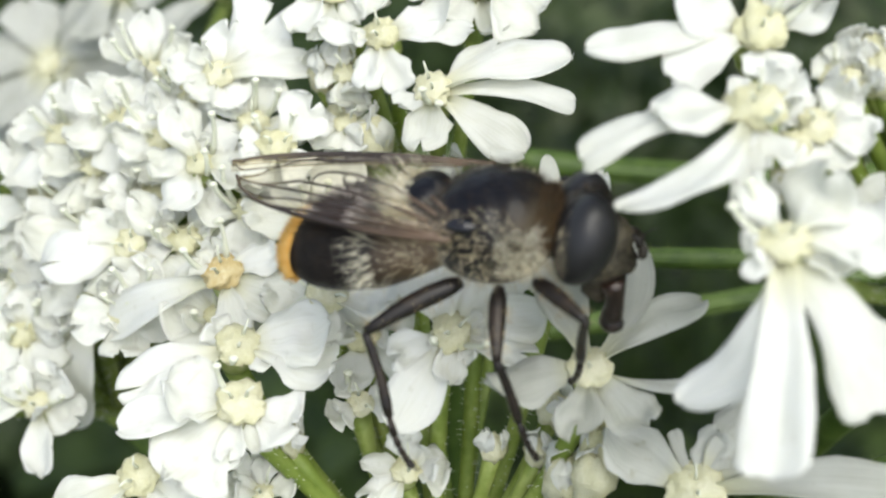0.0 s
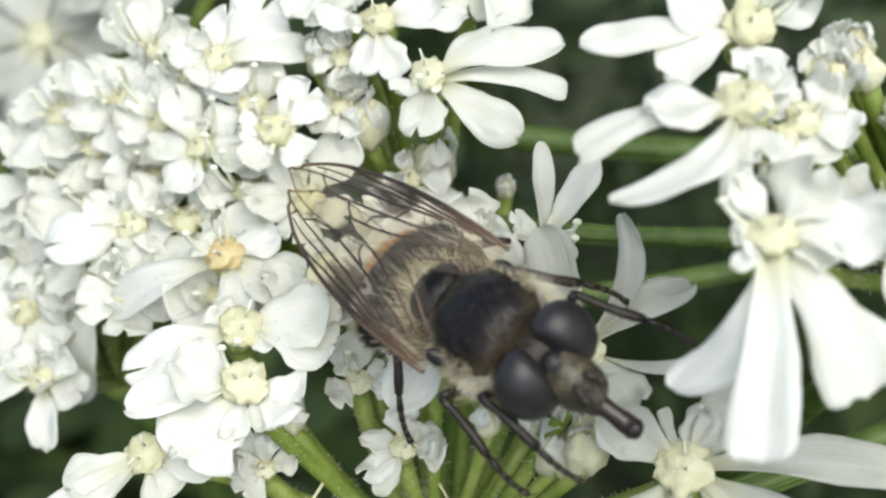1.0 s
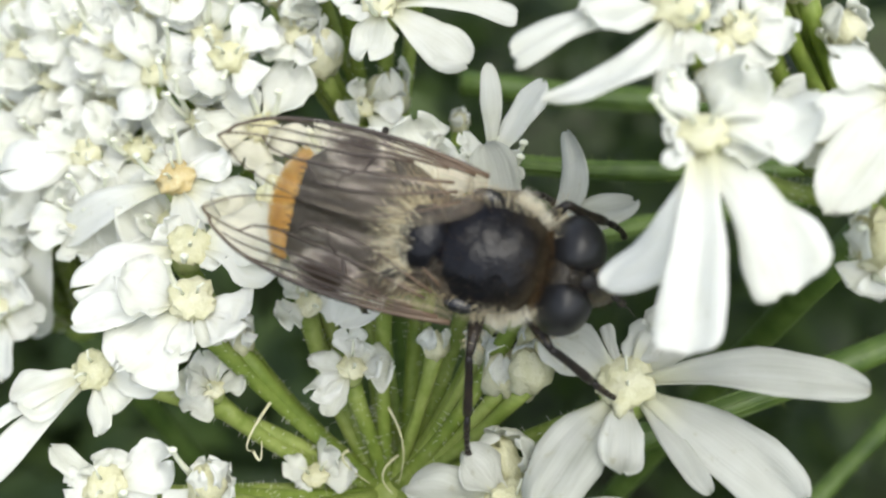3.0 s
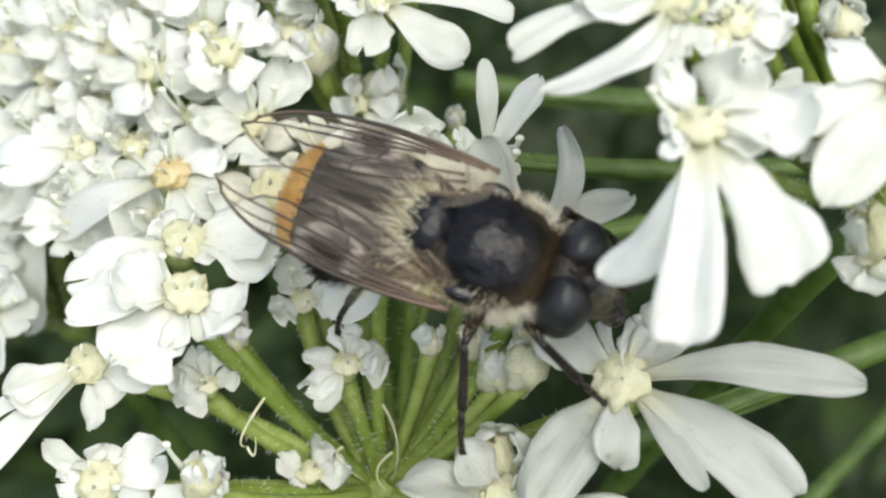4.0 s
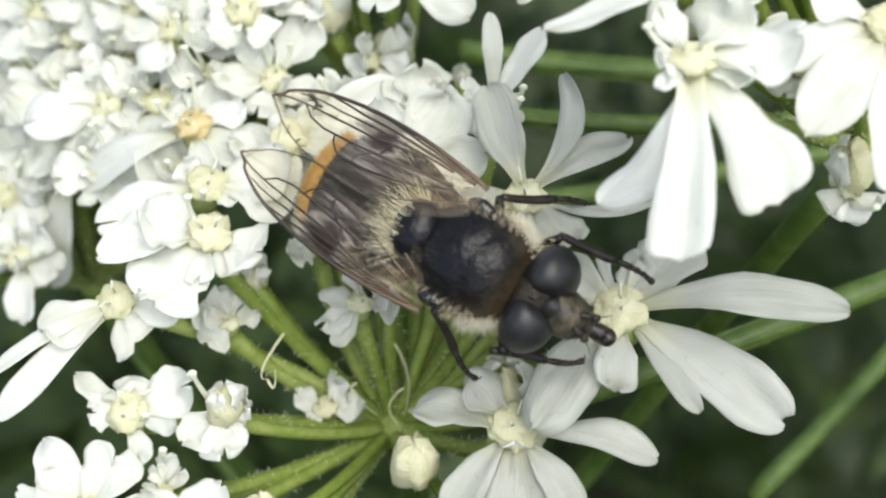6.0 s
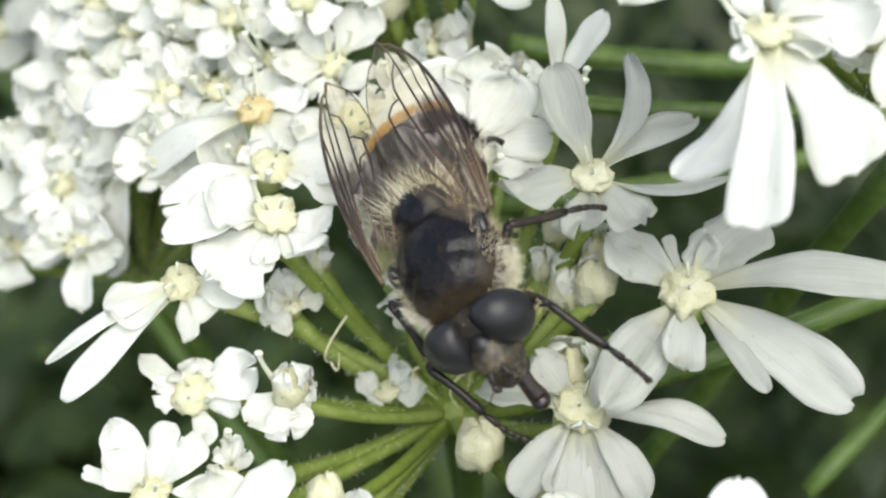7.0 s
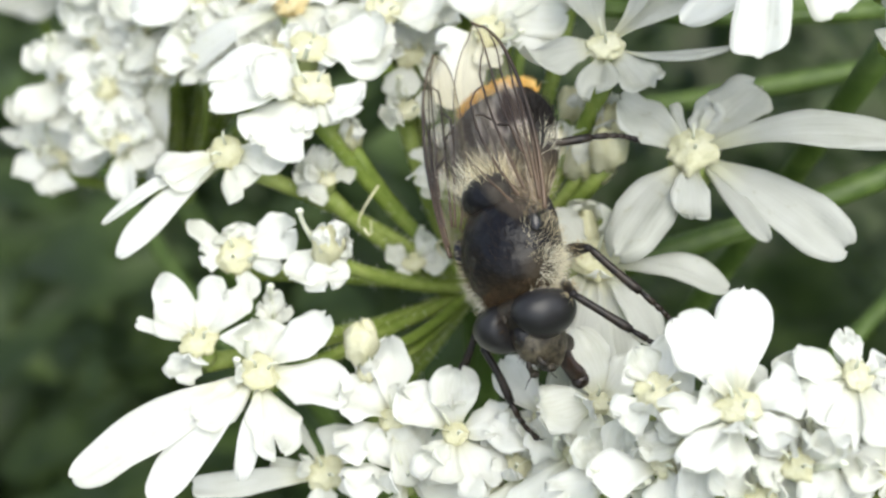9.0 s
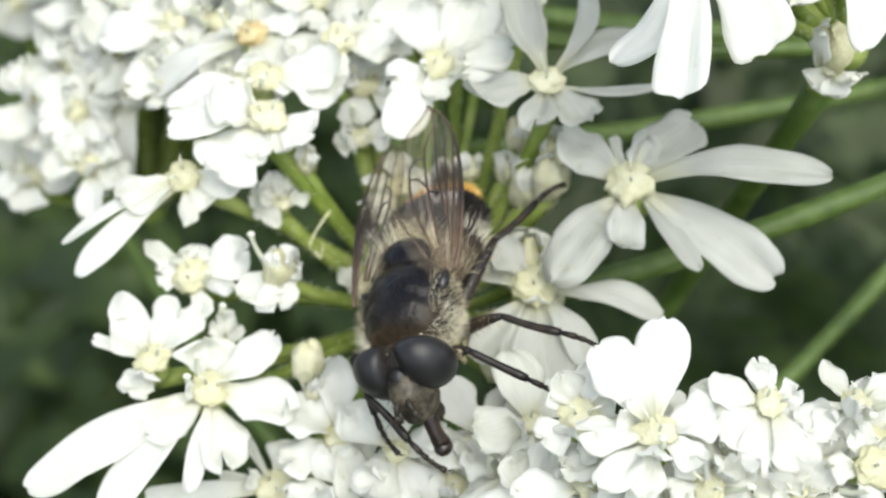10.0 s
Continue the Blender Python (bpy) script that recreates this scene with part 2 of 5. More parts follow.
def wing_material():
    """Pleated see-through membrane, tan at the root, clear at the tip, with pale streaks painted in as sky sheen and a
    brown cloud round the middle veins.
    """
    m, tree, bsdf = material("wing membrane")

    def node(kind, op, *values):
        n = tree.nodes.new(kind)
        n.operation = op
        for i, v in enumerate(values):
            if isinstance(v, (int, float, tuple)):
                n.inputs[i].default_value = v
            else:
                tree.links.new(v, n.inputs[i])
        return n.outputs["Value"] if op in ("DISTANCE",) or kind == "ShaderNodeMath" else n.outputs[0]

    def span(source, lo, hi, to_lo=0.0, to_hi=1.0):
        n = tree.nodes.new("ShaderNodeMapRange")
        n.interpolation_type = "SMOOTHSTEP"
        for i, v in enumerate((lo, hi, to_lo, to_hi)):
            n.inputs[i + 1].default_value = v
        tree.links.new(source, n.inputs[0])
        return n.outputs[0]

    uv = tree.nodes.new("ShaderNodeUVMap")
    uv.uv_map = "wing"
    sep = tree.nodes.new("ShaderNodeSeparateXYZ")
    tree.links.new(uv.outputs[0], sep.inputs[0])
    streak = noise_of(tree, node("ShaderNodeVectorMath", "MULTIPLY", uv.outputs[0], (3.0, 10.0, 1.0)), 1.0, 3.0)
    patch = noise_of(tree, node("ShaderNodeVectorMath", "MULTIPLY", uv.outputs[0], (9.0, 4.0, 1.0)), 1.0, 3.0)
    near = node("ShaderNodeVectorMath", "DISTANCE", node("ShaderNodeVectorMath", "MULTIPLY", uv.outputs[0], (5.2, 1.6, 1.0)), (2.55, 1.4, 0.0))
    near = node("ShaderNodeMath", "ADD", node("ShaderNodeMath", "MULTIPLY", streak, 0.9), near)
    near = node("ShaderNodeMath", "ADD", node("ShaderNodeMath", "MULTIPLY", patch, 0.5), near)
    cloud = span(near, 1.5, 0.95)
    # membrane tint; the rosy pale middle has reflected sky put into it
    body = ramp(tree, sep.outputs[0], [(0.0, (0.66, 0.5, 0.34)), (0.22, (0.78, 0.66, 0.52)), (0.42, (0.82, 0.72, 0.66)), (0.7, (0.72, 0.68, 0.58)), (1.0, (0.6, 0.58, 0.47))])
    tint = tree.nodes.new("ShaderNodeMix")
    tint.data_type = "RGBA"
    tree.links.new(cloud, tint.inputs[0])
    tree.links.new(body, tint.inputs[6])
    tint.inputs[7].default_value = (0.035, 0.022, 0.016, 1)
    tree.links.new(tint.outputs[2], bsdf.inputs["Base Color"])
    bsdf.inputs["Roughness"].default_value = 0.32
    bsdf.inputs["Specular IOR Level"].default_value = 0.3
    bump(tree, bsdf, streak, 0.5, 0.0002)
    clear = tree.nodes.new("ShaderNodeBsdfTransparent")
    clear.inputs["Color"].default_value = (0.955, 0.935, 0.88, 1)
    # pale streaky opacity: membrane milkiness with the sky's sheen painted in
    sheen_veil = node("ShaderNodeMath", "MULTIPLY", span(streak, 0.48, 0.74, 0.015, 0.17), node("ShaderNodeMath", "MULTIPLY", span(sep.outputs[0], 0.66, 0.45, 0.62, 1.0), span(sep.outputs[1], 0.05, 0.4, 0.35, 1.0)))
    much = node("ShaderNodeMath", "MAXIMUM", sheen_veil, node("ShaderNodeMath", "MULTIPLY", cloud, 0.5))
    mix = tree.nodes.new("ShaderNodeMixShader")
    tree.links.new(much, mix.inputs[0])
    tree.links.new(clear.outputs[0], mix.inputs[1])
    tree.links.new(bsdf.outputs[0], mix.inputs[2])
    sheen = tree.nodes.new("ShaderNodeBsdfGlossy")
    sheen.inputs["Color"].default_value, sheen.inputs["Roughness"].default_value = (1.0, 0.92, 0.84, 1), 0.35
    tree.links.new(bsdf.inputs["Normal"].links[0].from_socket, sheen.inputs["Normal"])
    edge = tree.nodes.new("ShaderNodeLayerWeight")
    edge.inputs["Blend"].default_value = 0.45
    gloss = tree.nodes.new("ShaderNodeMixShader")
    tree.links.new(node("ShaderNodeMath", "MULTIPLY_ADD", edge.outputs["Facing"], 0.1, 0.004), gloss.inputs[0])
    tree.links.new(mix.outputs[0], gloss.inputs[1])
    tree.links.new(sheen.outputs[0], gloss.inputs[2])
    tree.links.new(gloss.outputs[0], tree.nodes["Material Output"].inputs["Surface"])
    return m


ABDOMEN = abdomen_material()
WING = wing_material()
MM = 0.001


# ---- mesh helpers ----
def mesh_part(name, verts, faces, mat, parent=None, label="", smooth=True):
    me = bpy.data.meshes.new(name)
    me.from_pydata([tuple(c * MM for c in v) for v in verts], [], faces)
    me.materials.append(mat)
    if smooth:
        me.polygons.foreach_set("use_smooth", [True] * len(me.polygons))
    me.update()
    ob = new(name, me)
    ob.parent = parent
    if label:
        ob["label"] = label
    return ob


def thing(name, m, label, category, group="", kind=""):
    ob = new(name)
    ob.empty_display_size = 0.002
    ob.matrix_world = m
    return tagged(ob, label, category, group, kind)


def tube(points, radii, sides=8):
    """A closed tube along points (vectors in mm)."""
    pts = [Vector(p) for p in points]
    verts, faces = [], []
    side = None
    for i, p in enumerate(pts):
        d = (pts[min(i + 1, len(pts) - 1)] - pts[max(i - 1, 0)]).normalized()
        side = (d.orthogonal() if side is None else side - d * side.dot(d)).normalized()
        other = d.cross(side)
        for k in range(sides):
            a = 2 * math.pi * k / sides
            verts.append(p + (side * math.cos(a) + other * math.sin(a)) * radii[i])
    for i in range(len(pts) - 1):
        for k in range(sides):
            a, b = i * sides + k, i * sides + (k + 1) % sides
            faces.append((a, b, b + sides, a + sides))
    faces.append(tuple(range(sides))[::-1])
    faces.append(tuple(range((len(pts) - 1) * sides, len(pts) * sides)))
    return verts, faces


def bend(a, b, sag, n=9):
    """Points of an arc from a to b that bows by sag (a vector)."""
    a, b, sag = Vector(a), Vector(b), Vector(sag)
    return [a.lerp(b, i / (n - 1)) + sag * (4 * (i / (n - 1)) * (1 - i / (n - 1))) for i in range(n)]


def ball(centre, radii, rings=14, segs=20, shape=None):
    """An ellipsoid, its surface moved by shape(direction) -> factor."""
    verts, faces = [], []
    for i in range(rings + 1):
        th = math.pi * i / rings
        for k in range(segs):
            ph = 2 * math.pi * k / segs
            d = Vector((math.cos(th), math.sin(th) * math.cos(ph), math.sin(th) * math.sin(ph)))
            s = shape(d) if shape else 1.0
            verts.append(Vector(centre) + Vector((d.x * radii[0], d.y * radii[1], d.z * radii[2])) * s)
    for i in range(rings):
        for k in range(segs):
            a, b = i * segs + k, i * segs + (k + 1) % segs
            faces.append((a, b, b + segs, a + segs))
    return verts, faces


def joined(*pieces):
    verts, faces = [], []
    for v, f in pieces:
        faces += [tuple(i + len(verts) for i in q) for q in f]
        verts += v
    return verts, faces


def hairs(roots, radius):
    """Tapered hairs from rows of (root, direction, length); each bends a little."""
    verts, faces = [], []
    for p, d, length in roots:
        d = d.normalized()
        s = d.orthogonal().normalized()
        o = d.cross(s)
        lean = (s * random.uniform(-1, 1) + o * random.uniform(-1, 1)) * 0.22 * length
        n = len(verts)
        for c in range(3):
            a = 2.094 * c
            verts.append(p + (s * math.cos(a) + o * math.sin(a)) * radius)
        mid = p + d * length * 0.55 + lean * 0.3
        for c in range(3):
            a = 2.094 * c
            verts.append(mid + (s * math.cos(a) + o * math.sin(a)) * radius * 0.7)
        verts.append(p + d * length + lean)
        for c in range(3):
            e = (c + 1) % 3
            faces += [(n + c, n + e, n + 3 + e, n + 3 + c), (n + 3 + c, n + 3 + e, n + 6)]
    return verts, faces


# ---- ground and far green ----
def ground():
    n = 40
    verts, faces = [], []
    for i in range(n + 1):
        for k in range(n + 1):
            x, y = ((i / n - 0.5) * 2), ((k / n - 0.5) * 2)
            x, y = math.copysign(abs(x) ** 3, x) * 400, math.copysign(abs(y) ** 3, y) * 400
            verts.append((x * 1000, y * 1000, noise.noise((x * 0.7, y * 0.7, 0)) * 40))
    for i in range(n):
        for k in range(n):
            a = i * (n + 1) + k
            faces.append((a, a + n + 1, a + n + 2, a + 1))
    tagged(mesh_part("ground", verts, faces, GROUND), "dark soil ground under meadow plants", "ground", kind="structure")


def leaf_blade(verts, faces, at, along, up, length, width):
    """One pointed leaf blade, folded along its midrib."""
    side = along.cross(up).normalized()
    up = side.cross(along)
    n0 = len(verts)
    for i in range(5):
        u = i / 4
        w = width * math.sin(math.pi * min(1, 0.1 + 0.9 * u)) ** 0.8 * 0.5
        c = at + along * length * u + up * length * (0.25 * u - 0.45 * u * u)
        verts += [c - side * w + up * w * 0.35, c, c + side * w + up * w * 0.35]
    for i in range(4):
        a = n0 + 3 * i
        faces += [(a, a + 1, a + 4, a + 3), (a + 1, a + 2, a + 5, a + 4)]


def foliage():
    """Undergrowth of many leaves round and below the flower head, down to the soil, with unseen shading leaves added
    above.
    """
    rng = random.Random(11)
    verts, faces = [], []
    heart = Vector((0, 40, 1010))
    while len(verts) < 15 * 24000:
        p = Vector((rng.uniform(-520, 520), rng.uniform(-150, 1000), 30 + 860 * rng.random() ** 1.2))
        if p.z > 930 - 0.22 * p.y - 0.25 * abs(p.x) or (p - heart).length < 165 or (p.y < 60 and p.z > 800) or (p.x > 25 and p.z > 800 - 0.3 * p.y):
            continue
        if noise.noise(p * 0.011) + 0.5 * noise.noise(p * 0.03) < (0.24 if p.x > 10 else -0.6):
            continue
        a = rng.uniform(0, 6.283)
        along = Vector((math.cos(a), math.sin(a), rng.uniform(-0.5, 0.7))).normalized()
        grow = 0.9 + 0.9 * min(1, (p - heart).length / 700)
        leaf_blade(verts, faces, p, along, Vector((rng.uniform(-0.4, 0.4), rng.uniform(-0.5, 0.2), 1)).normalized(), grow * rng.uniform(9, 26), grow * rng.uniform(5, 13))
    # unseen leaves added above the view, only to shade the hollow below them
    while len(verts) < 15 * 31000:
        p = Vector((rng.uniform(15, 420), rng.uniform(140, 620), rng.uniform(0, 170)))
        p.z += 1065 - 0.58 * p.y
        if (p - heart).length < 150:
            continue
        a = rng.uniform(0, 6.283)
        leaf_blade(verts, faces, p, Vector((math.cos(a), math.sin(a), rng.uniform(-0.5, 0.3))).normalized(), Vector((rng.uniform(-0.4, 0.4), rng.uniform(-0.5, 0.2), 1)).normalized(), rng.uniform(14, 34), rng.uniform(8, 18))
    tagged(mesh_part("undergrowth", verts, faces, LEAF), "dark green undergrowth leaves behind the flower head, unseen shading leaves above", "foliage", kind="stuff")


def main_stem():
    """The ridged stem that carries the flower head, down to the soil."""
    top = VIEW_AXES @ (Vector(NODE) * MM) * 1000
    ob = thing("hogweed", Matrix.Translation(Vector((top.x, top.y, 0)) * MM), "green hogweed plant with a ridged stem rising from the soil", "plant")
    pts = bend((40, 60, -20), (0, 0, top.z), (15, 10, 0), 25)
    mesh_part("stem", *tube(pts, [4.5 - 2.6 * i / 24 for i in range(25)], 16), RAY, ob)
    for k in range(8):
        c = k * math.pi / 4
        mesh_part("ridge", *tube([p + Vector((math.cos(c), math.sin(c), 0)) * (4.4 - 2.6 * i / 24) for i, p in enumerate(pts)], [0.55 - 0.3 * i / 24 for i in range(25)], 6), RAY, ob)


# ---- hogweed ----
FACING = Vector((0, -0.87, 0.5)).normalized()
rng = random.Random(3)


def petal(parent, start, tip, normal, width, kind=0, curl=0.0, mat=None):
    """A thin white petal from start to tip: narrow claw, broad limb. kind: 0 rounded, 1 notched, 2 square-ended, 3 pointed, 4 and 5 crescent to either side."""
    along = tip - start
    length = along.length
    along = along / length
    side = along.cross(normal).normalized()
    up = side.cross(along).normalized()
    arch, cup, twist, seed = rng.uniform(0.03, 0.13), rng.uniform(-0.1, 0.28), rng.uniform(-0.22, 0.22), rng.uniform(0, 99)
    sickle = {4: -0.24, 5: 0.2}.get(kind, rng.uniform(-0.04, 0.04))
    wide, blunt, claw = rng.uniform(0.6, 0.72), rng.uniform(2.0, 2.4), rng.uniform(0.16, 0.26)
    if kind == 2:
        wide, blunt, claw = 0.88, 3.2, 0.42
    if kind == 3:
        wide, blunt, claw = 0.58, 1.75, 0.4
    if length < 3.6:
        width *= 1.12
        kind = 1 if kind == 0 and length < 2.7 and rng.random() < 0.45 else kind
    rough = 0.16 if length > 3 else 0.3
    fold = rng.uniform(0.2, 1.0) if kind in (0, 1) and length < 3.4 else 0.0
    nu, nv, thick = 14, 9, 0.03
    rows_top, rows_low = [], []
    for i in range(nu):
        u = 1 - (1 - i / (nu - 1)) ** 1.6
        w = width * 0.5 * (claw + (1 - claw) * math.sin(min(1.0, u / wide) * math.pi / 2) ** 1.7) * (1 + rough * noise.noise((u * 3.4, seed, 1.7)))
        if u > wide:
            w *= max(0.0, 1 - ((u - wide) / (1.005 - wide)) ** blunt) ** (1 / blunt)
        w = max(w, 0.02)
        for k in range(nv):
            v = 2 * k / (nv - 1) - 1
            edge = v * (1 + (0.3 if length < 3.6 else 0.14) * noise.noise((u * 4.5, seed, 2 * v)) * min(1, 2 * u)) + 0.1 * noise.noise((u * 3.0, seed, 9.0)) * u
            cut = (0.24 * length * max(0, u - 0.55) / 0.45 * max(0, 1 - abs(v) * 1.7)) if kind == 1 else 0
            ripple = noise.noise((u * 2.0 + seed, v * 1.2, seed)) * 0.22 * width * (0.3 + abs(v)) + noise.noise((u * 5 + seed, v * 2.6, seed)) * 0.07 * width
            h = cup * width * v * v * 0.5 + ripple - 0.06 * width * math.exp(-(v / 0.22) ** 2) * u
            tw, turned = twist * u, curl * u * u
            reach = length * u if curl < 0.3 else length * (math.sin(turned) / max(turned, 1e-3)) * u
            inward = fold * max(0.0, u - 0.7) ** 2 * 4.0 * length
            lift = arch * length * math.sin(math.pi * u) + length * u * turned * 0.45 + inward
            p = start + along * (reach - cut + (0.16 if length < 3.6 else 0.08) * width * u * noise.noise((v * 2.4, seed, 5.0))) + side * (w * edge * math.cos(tw) + sickle * length * math.sin(math.pi * u)) + up * (lift + h + w * v * math.sin(tw))
            rows_top.append(p + up * thick)
            rows_low.append(p - up * thick)
    verts = rows_top + rows_low
    faces, n = [], nu * nv
    for i in range(nu - 1):
        for k in range(nv - 1):
            a = i * nv + k
            faces += [(a, a + 1, a + nv + 1, a + nv), (n + a, n + a + nv, n + a + nv + 1, n + a + 1)]
    rim = [k for k in range(nv)] + [i * nv + nv - 1 for i in range(1, nu)] + [(nu - 1) * nv + k for k in range(nv - 2, -1, -1)] + [i * nv for i in range(nu - 2, 0, -1)]
    for a, b in zip(rim, rim[1:] + rim[:1]):
        faces.append((a, n + a, n + b, b))
    ob = mesh_part("petal", verts, faces, mat or PETAL, parent)
    uv = ob.data.uv_layers.new(name="petal")
    shift = rng.uniform(0, 9)
    for loop in ob.data.loops:
        i = loop.vertex_index % n
        uv.data[loop.index].uv = (shift + i // nv / (nu - 1), shift + i % nv / (nv - 1))
    base = ob.data.uv_layers.new(name="reach")
    for loop in ob.data.loops:
        i = loop.vertex_index % n
        base.data[loop.index].uv = (1 - (1 - i // nv / (nu - 1)) ** 1.6, i % nv / (nv - 1))
    return ob


def cluster(hub, node, sag, label):
    """One umbellet of the flower head; its flowers and stalks are parts of it."""
    ob = thing("flower_cluster", VIEW_AXES @ pose(hub[0] * MM, hub[1] * MM, hub[2] * MM), label, "flower", "umbellets of the flower head")
    ob["hub"] = hub
    pts = bend((0, 0, 0), Vector(node) - Vector(hub), sag, 13)
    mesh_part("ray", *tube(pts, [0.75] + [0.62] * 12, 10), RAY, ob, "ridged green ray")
    v, f = ball((0, 0, 0), (0.9, 0.9, 0.9), 8, 12)
    mesh_part("hub", v, f, STALK, ob)
    return ob


def flower(owner, at, petals, size=1.0, shaded=False, ripe=False, stamens=()):
    """A flower: lumpy cushion with two styles, petals, and its hairy stalk down to the hub."""
    hub = Vector(owner["hub"])
    c = Vector(at) - hub
    n = (FACING + Vector((rng.uniform(-0.3, 0.3), 0, rng.uniform(-0.25, 0.25)))).normalized()
    r = 0.83 * size * rng.uniform(0.85, 1.15)
    tall = 0.5
    seed = rng.uniform(0, 50)
    q = n.to_track_quat("Z", "Y")
    split = rng.uniform(0, math.pi)

    knobs = []
    for k in range(30):
        z, a = rng.uniform(-0.2, 1), rng.uniform(0, 6.28)
        knobs.append((Vector((math.sqrt(1 - z * z) * math.cos(a), math.sqrt(1 - z * z) * math.sin(a), z)), rng.uniform(0.05, 0.15)))

    def lumps(d):
        s = 0.86 + 0.26 * noise.noise(d * 1.8 + Vector((0, seed, 0))) + 0.14 * noise.noise(d * 6 + Vector((seed, 0, 0)))
        for k, high in knobs:
            s += high * math.exp(-(d - k).length_squared / 0.035)
        return s - 0.1 * math.exp(-(math.sin(math.atan2(d.y, d.x) - split) / 0.25) ** 2) * max(0, d.z)

    v, f = ball((0, 0, 0), (1, 1, 1), 18, 28, lumps)
    v = [q @ Vector((p.x * r, p.y * r, p.z * r * tall)) for p in v]
    head = mesh_part("flower", v, f, RIPE if ripe else CUSHION, owner, "white flower with a browning cushion" if ripe else "white flower with a pale yellow cushion")
    head.location = c * MM
    low = -n * 0.45 * r
    v, f = ball((0, 0, 0), (1, 1, 1), 8, 10)
    v = [q @ Vector((p.x * 0.62 * size, p.y * 0.62 * size, p.z * 0.95 * size)) + low * 2.2 for p in v]
    mesh_part("ovary", v, f, OVARY, head)
    # dimmer flowers take the petal whose colour has shade put into it
    for dx, dz, width, kind, dy in petals:
        tip = Vector((dx, dy, dz))
        petal(head, low * 0.5 + tip.normalized() * 0.35 * r, tip, n, width, kind, mat=SHADED_PETAL if shaded else PETAL)
    for k in range(rng.choice((1, 2, 2)) if size < 0.96 else rng.choice((0, 1))):
        a = rng.uniform(0, 6.28)
        out = (q @ Vector((math.cos(a), math.sin(a), rng.uniform(-0.1, 0.4)))).normalized()
        petal(head, low * 0.4 + out * 0.5 * r, out * rng.uniform(1.2, 1.7), n, rng.uniform(0.8, 1.2), 1, rng.uniform(0.6, 1.4))
    for s in range(2):
        o = q @ Vector((0.25 * math.cos(split + s * 3.1), 0.25 * math.sin(split + s * 3.1), 0))
        mesh_part("style", *tube([o + n * 0.4, o * 1.3 + n * 0.8, o * 2.2 + n * 1.05], [0.07, 0.05, 0.04], 5), FILAMENT, head)
    ends = [Vector(e) for e in stamens]
    for k in range(rng.choice((0, 0, 1, 2)) if not ends and not shaded else 0):
        a = rng.uniform(0, 6.28)
        ends.append(q @ Vector((math.cos(a), math.sin(a), 0)) * rng.uniform(0.9, 1.5) + n * rng.uniform(0.9, 1.7))
    for end in ends:
        o = (end - n * end.dot(n)).normalized()
        mesh_part("stamen", *joined(tube(bend(o * 0.6, end, o * 0.15, 5), [0.14, 0.12, 0.1, 0.1, 0.1], 6), ball(end, (0.17, 0.14, 0.14), 6, 7)), FILAMENT, head)
    foot = c + low * 2.4 - n * 0.6
    pts = bend(foot, foot * 0.04, n * -0.06 * foot.length + Vector((rng.uniform(-0.4, 0.4), 0, rng.uniform(-0.4, 0.4))), 9)
    rad = [0.44, 0.37, 0.33, 0.31, 0.31, 0.31, 0.32, 0.33, 0.36]
    st = mesh_part("pedicel", *tube(pts, rad, 9), STALK, owner)
    roots = []
    for _ in range(110):
        i = rng.uniform(0.4, 7.6)
        p = pts[int(i)].lerp(pts[int(i) + 1], i % 1)
        d = Vector((rng.uniform(-1, 1), rng.uniform(-1, 1), rng.uniform(-1, 1))).cross(pts[int(i) + 1] - pts[int(i)]).normalized()
        roots.append((p + d * 0.25, d, rng.uniform(0.15, 0.35)))
    mesh_part("stalk_hair", *hairs(roots, 0.018), FILAMENT, st)
    return head


def bud(owner, at, r, n=(0, -0.6, 0.8), bare=False):
    """A closed or withered pale bud on a stalk; a bare one has lost its petals."""
    c = Vector(at) - Vector(owner["hub"])
    n = Vector(n).normalized()
    q = n.to_track_quat("X", "Z")
    seed = rng.uniform(0, 50)
    v, f = ball((0, 0, 0), (r * 1.25, r, r), 10, 14, lambda d: 1 + 0.3 * noise.noise(d * 2 + Vector((seed, 0, 0))) + 0.13 * math.cos(5 * math.atan2(d.z, d.y)))
    b = mesh_part("bud", [q @ p for p in v], f, CUSHION, owner, "pale yellow closed bud")
    b.location = c * MM
    for k in range(0 if bare else rng.choice((2, 3, 4))):
        a = k * 1.7 + seed
        out = q @ Vector((0.25, math.cos(a), math.sin(a)))
        petal(b, out * r * 0.8 - n * r * 0.3, out * r * rng.uniform(1.2, 1.7) + n * r * rng.uniform(0.8, 1.5), -out, r * rng.uniform(0.9, 1.3), rng.choice((0, 1)), rng.uniform(0.4, 1.0))
    foot = c - n * r
    mesh_part("pedicel", *tube(bend(foot, foot * 0.04, n * -0.06 * foot.length, 8), [0.36, 0.3, 0.27, 0.26, 0.26, 0.27, 0.29, 0.32], 8), STALK, owner)


def bracteole(owner, a, b, sag, r=0.055):
    """A thin curled bract thread."""
    hub = Vector(owner["hub"])
    pts = [p - hub for p in bend(a, b, sag, 9)]
    mesh_part("bracteole", *tube(pts, [r * (1.2 - 0.9 * i / 8) for i in range(9)], 6), CUSHION, owner)


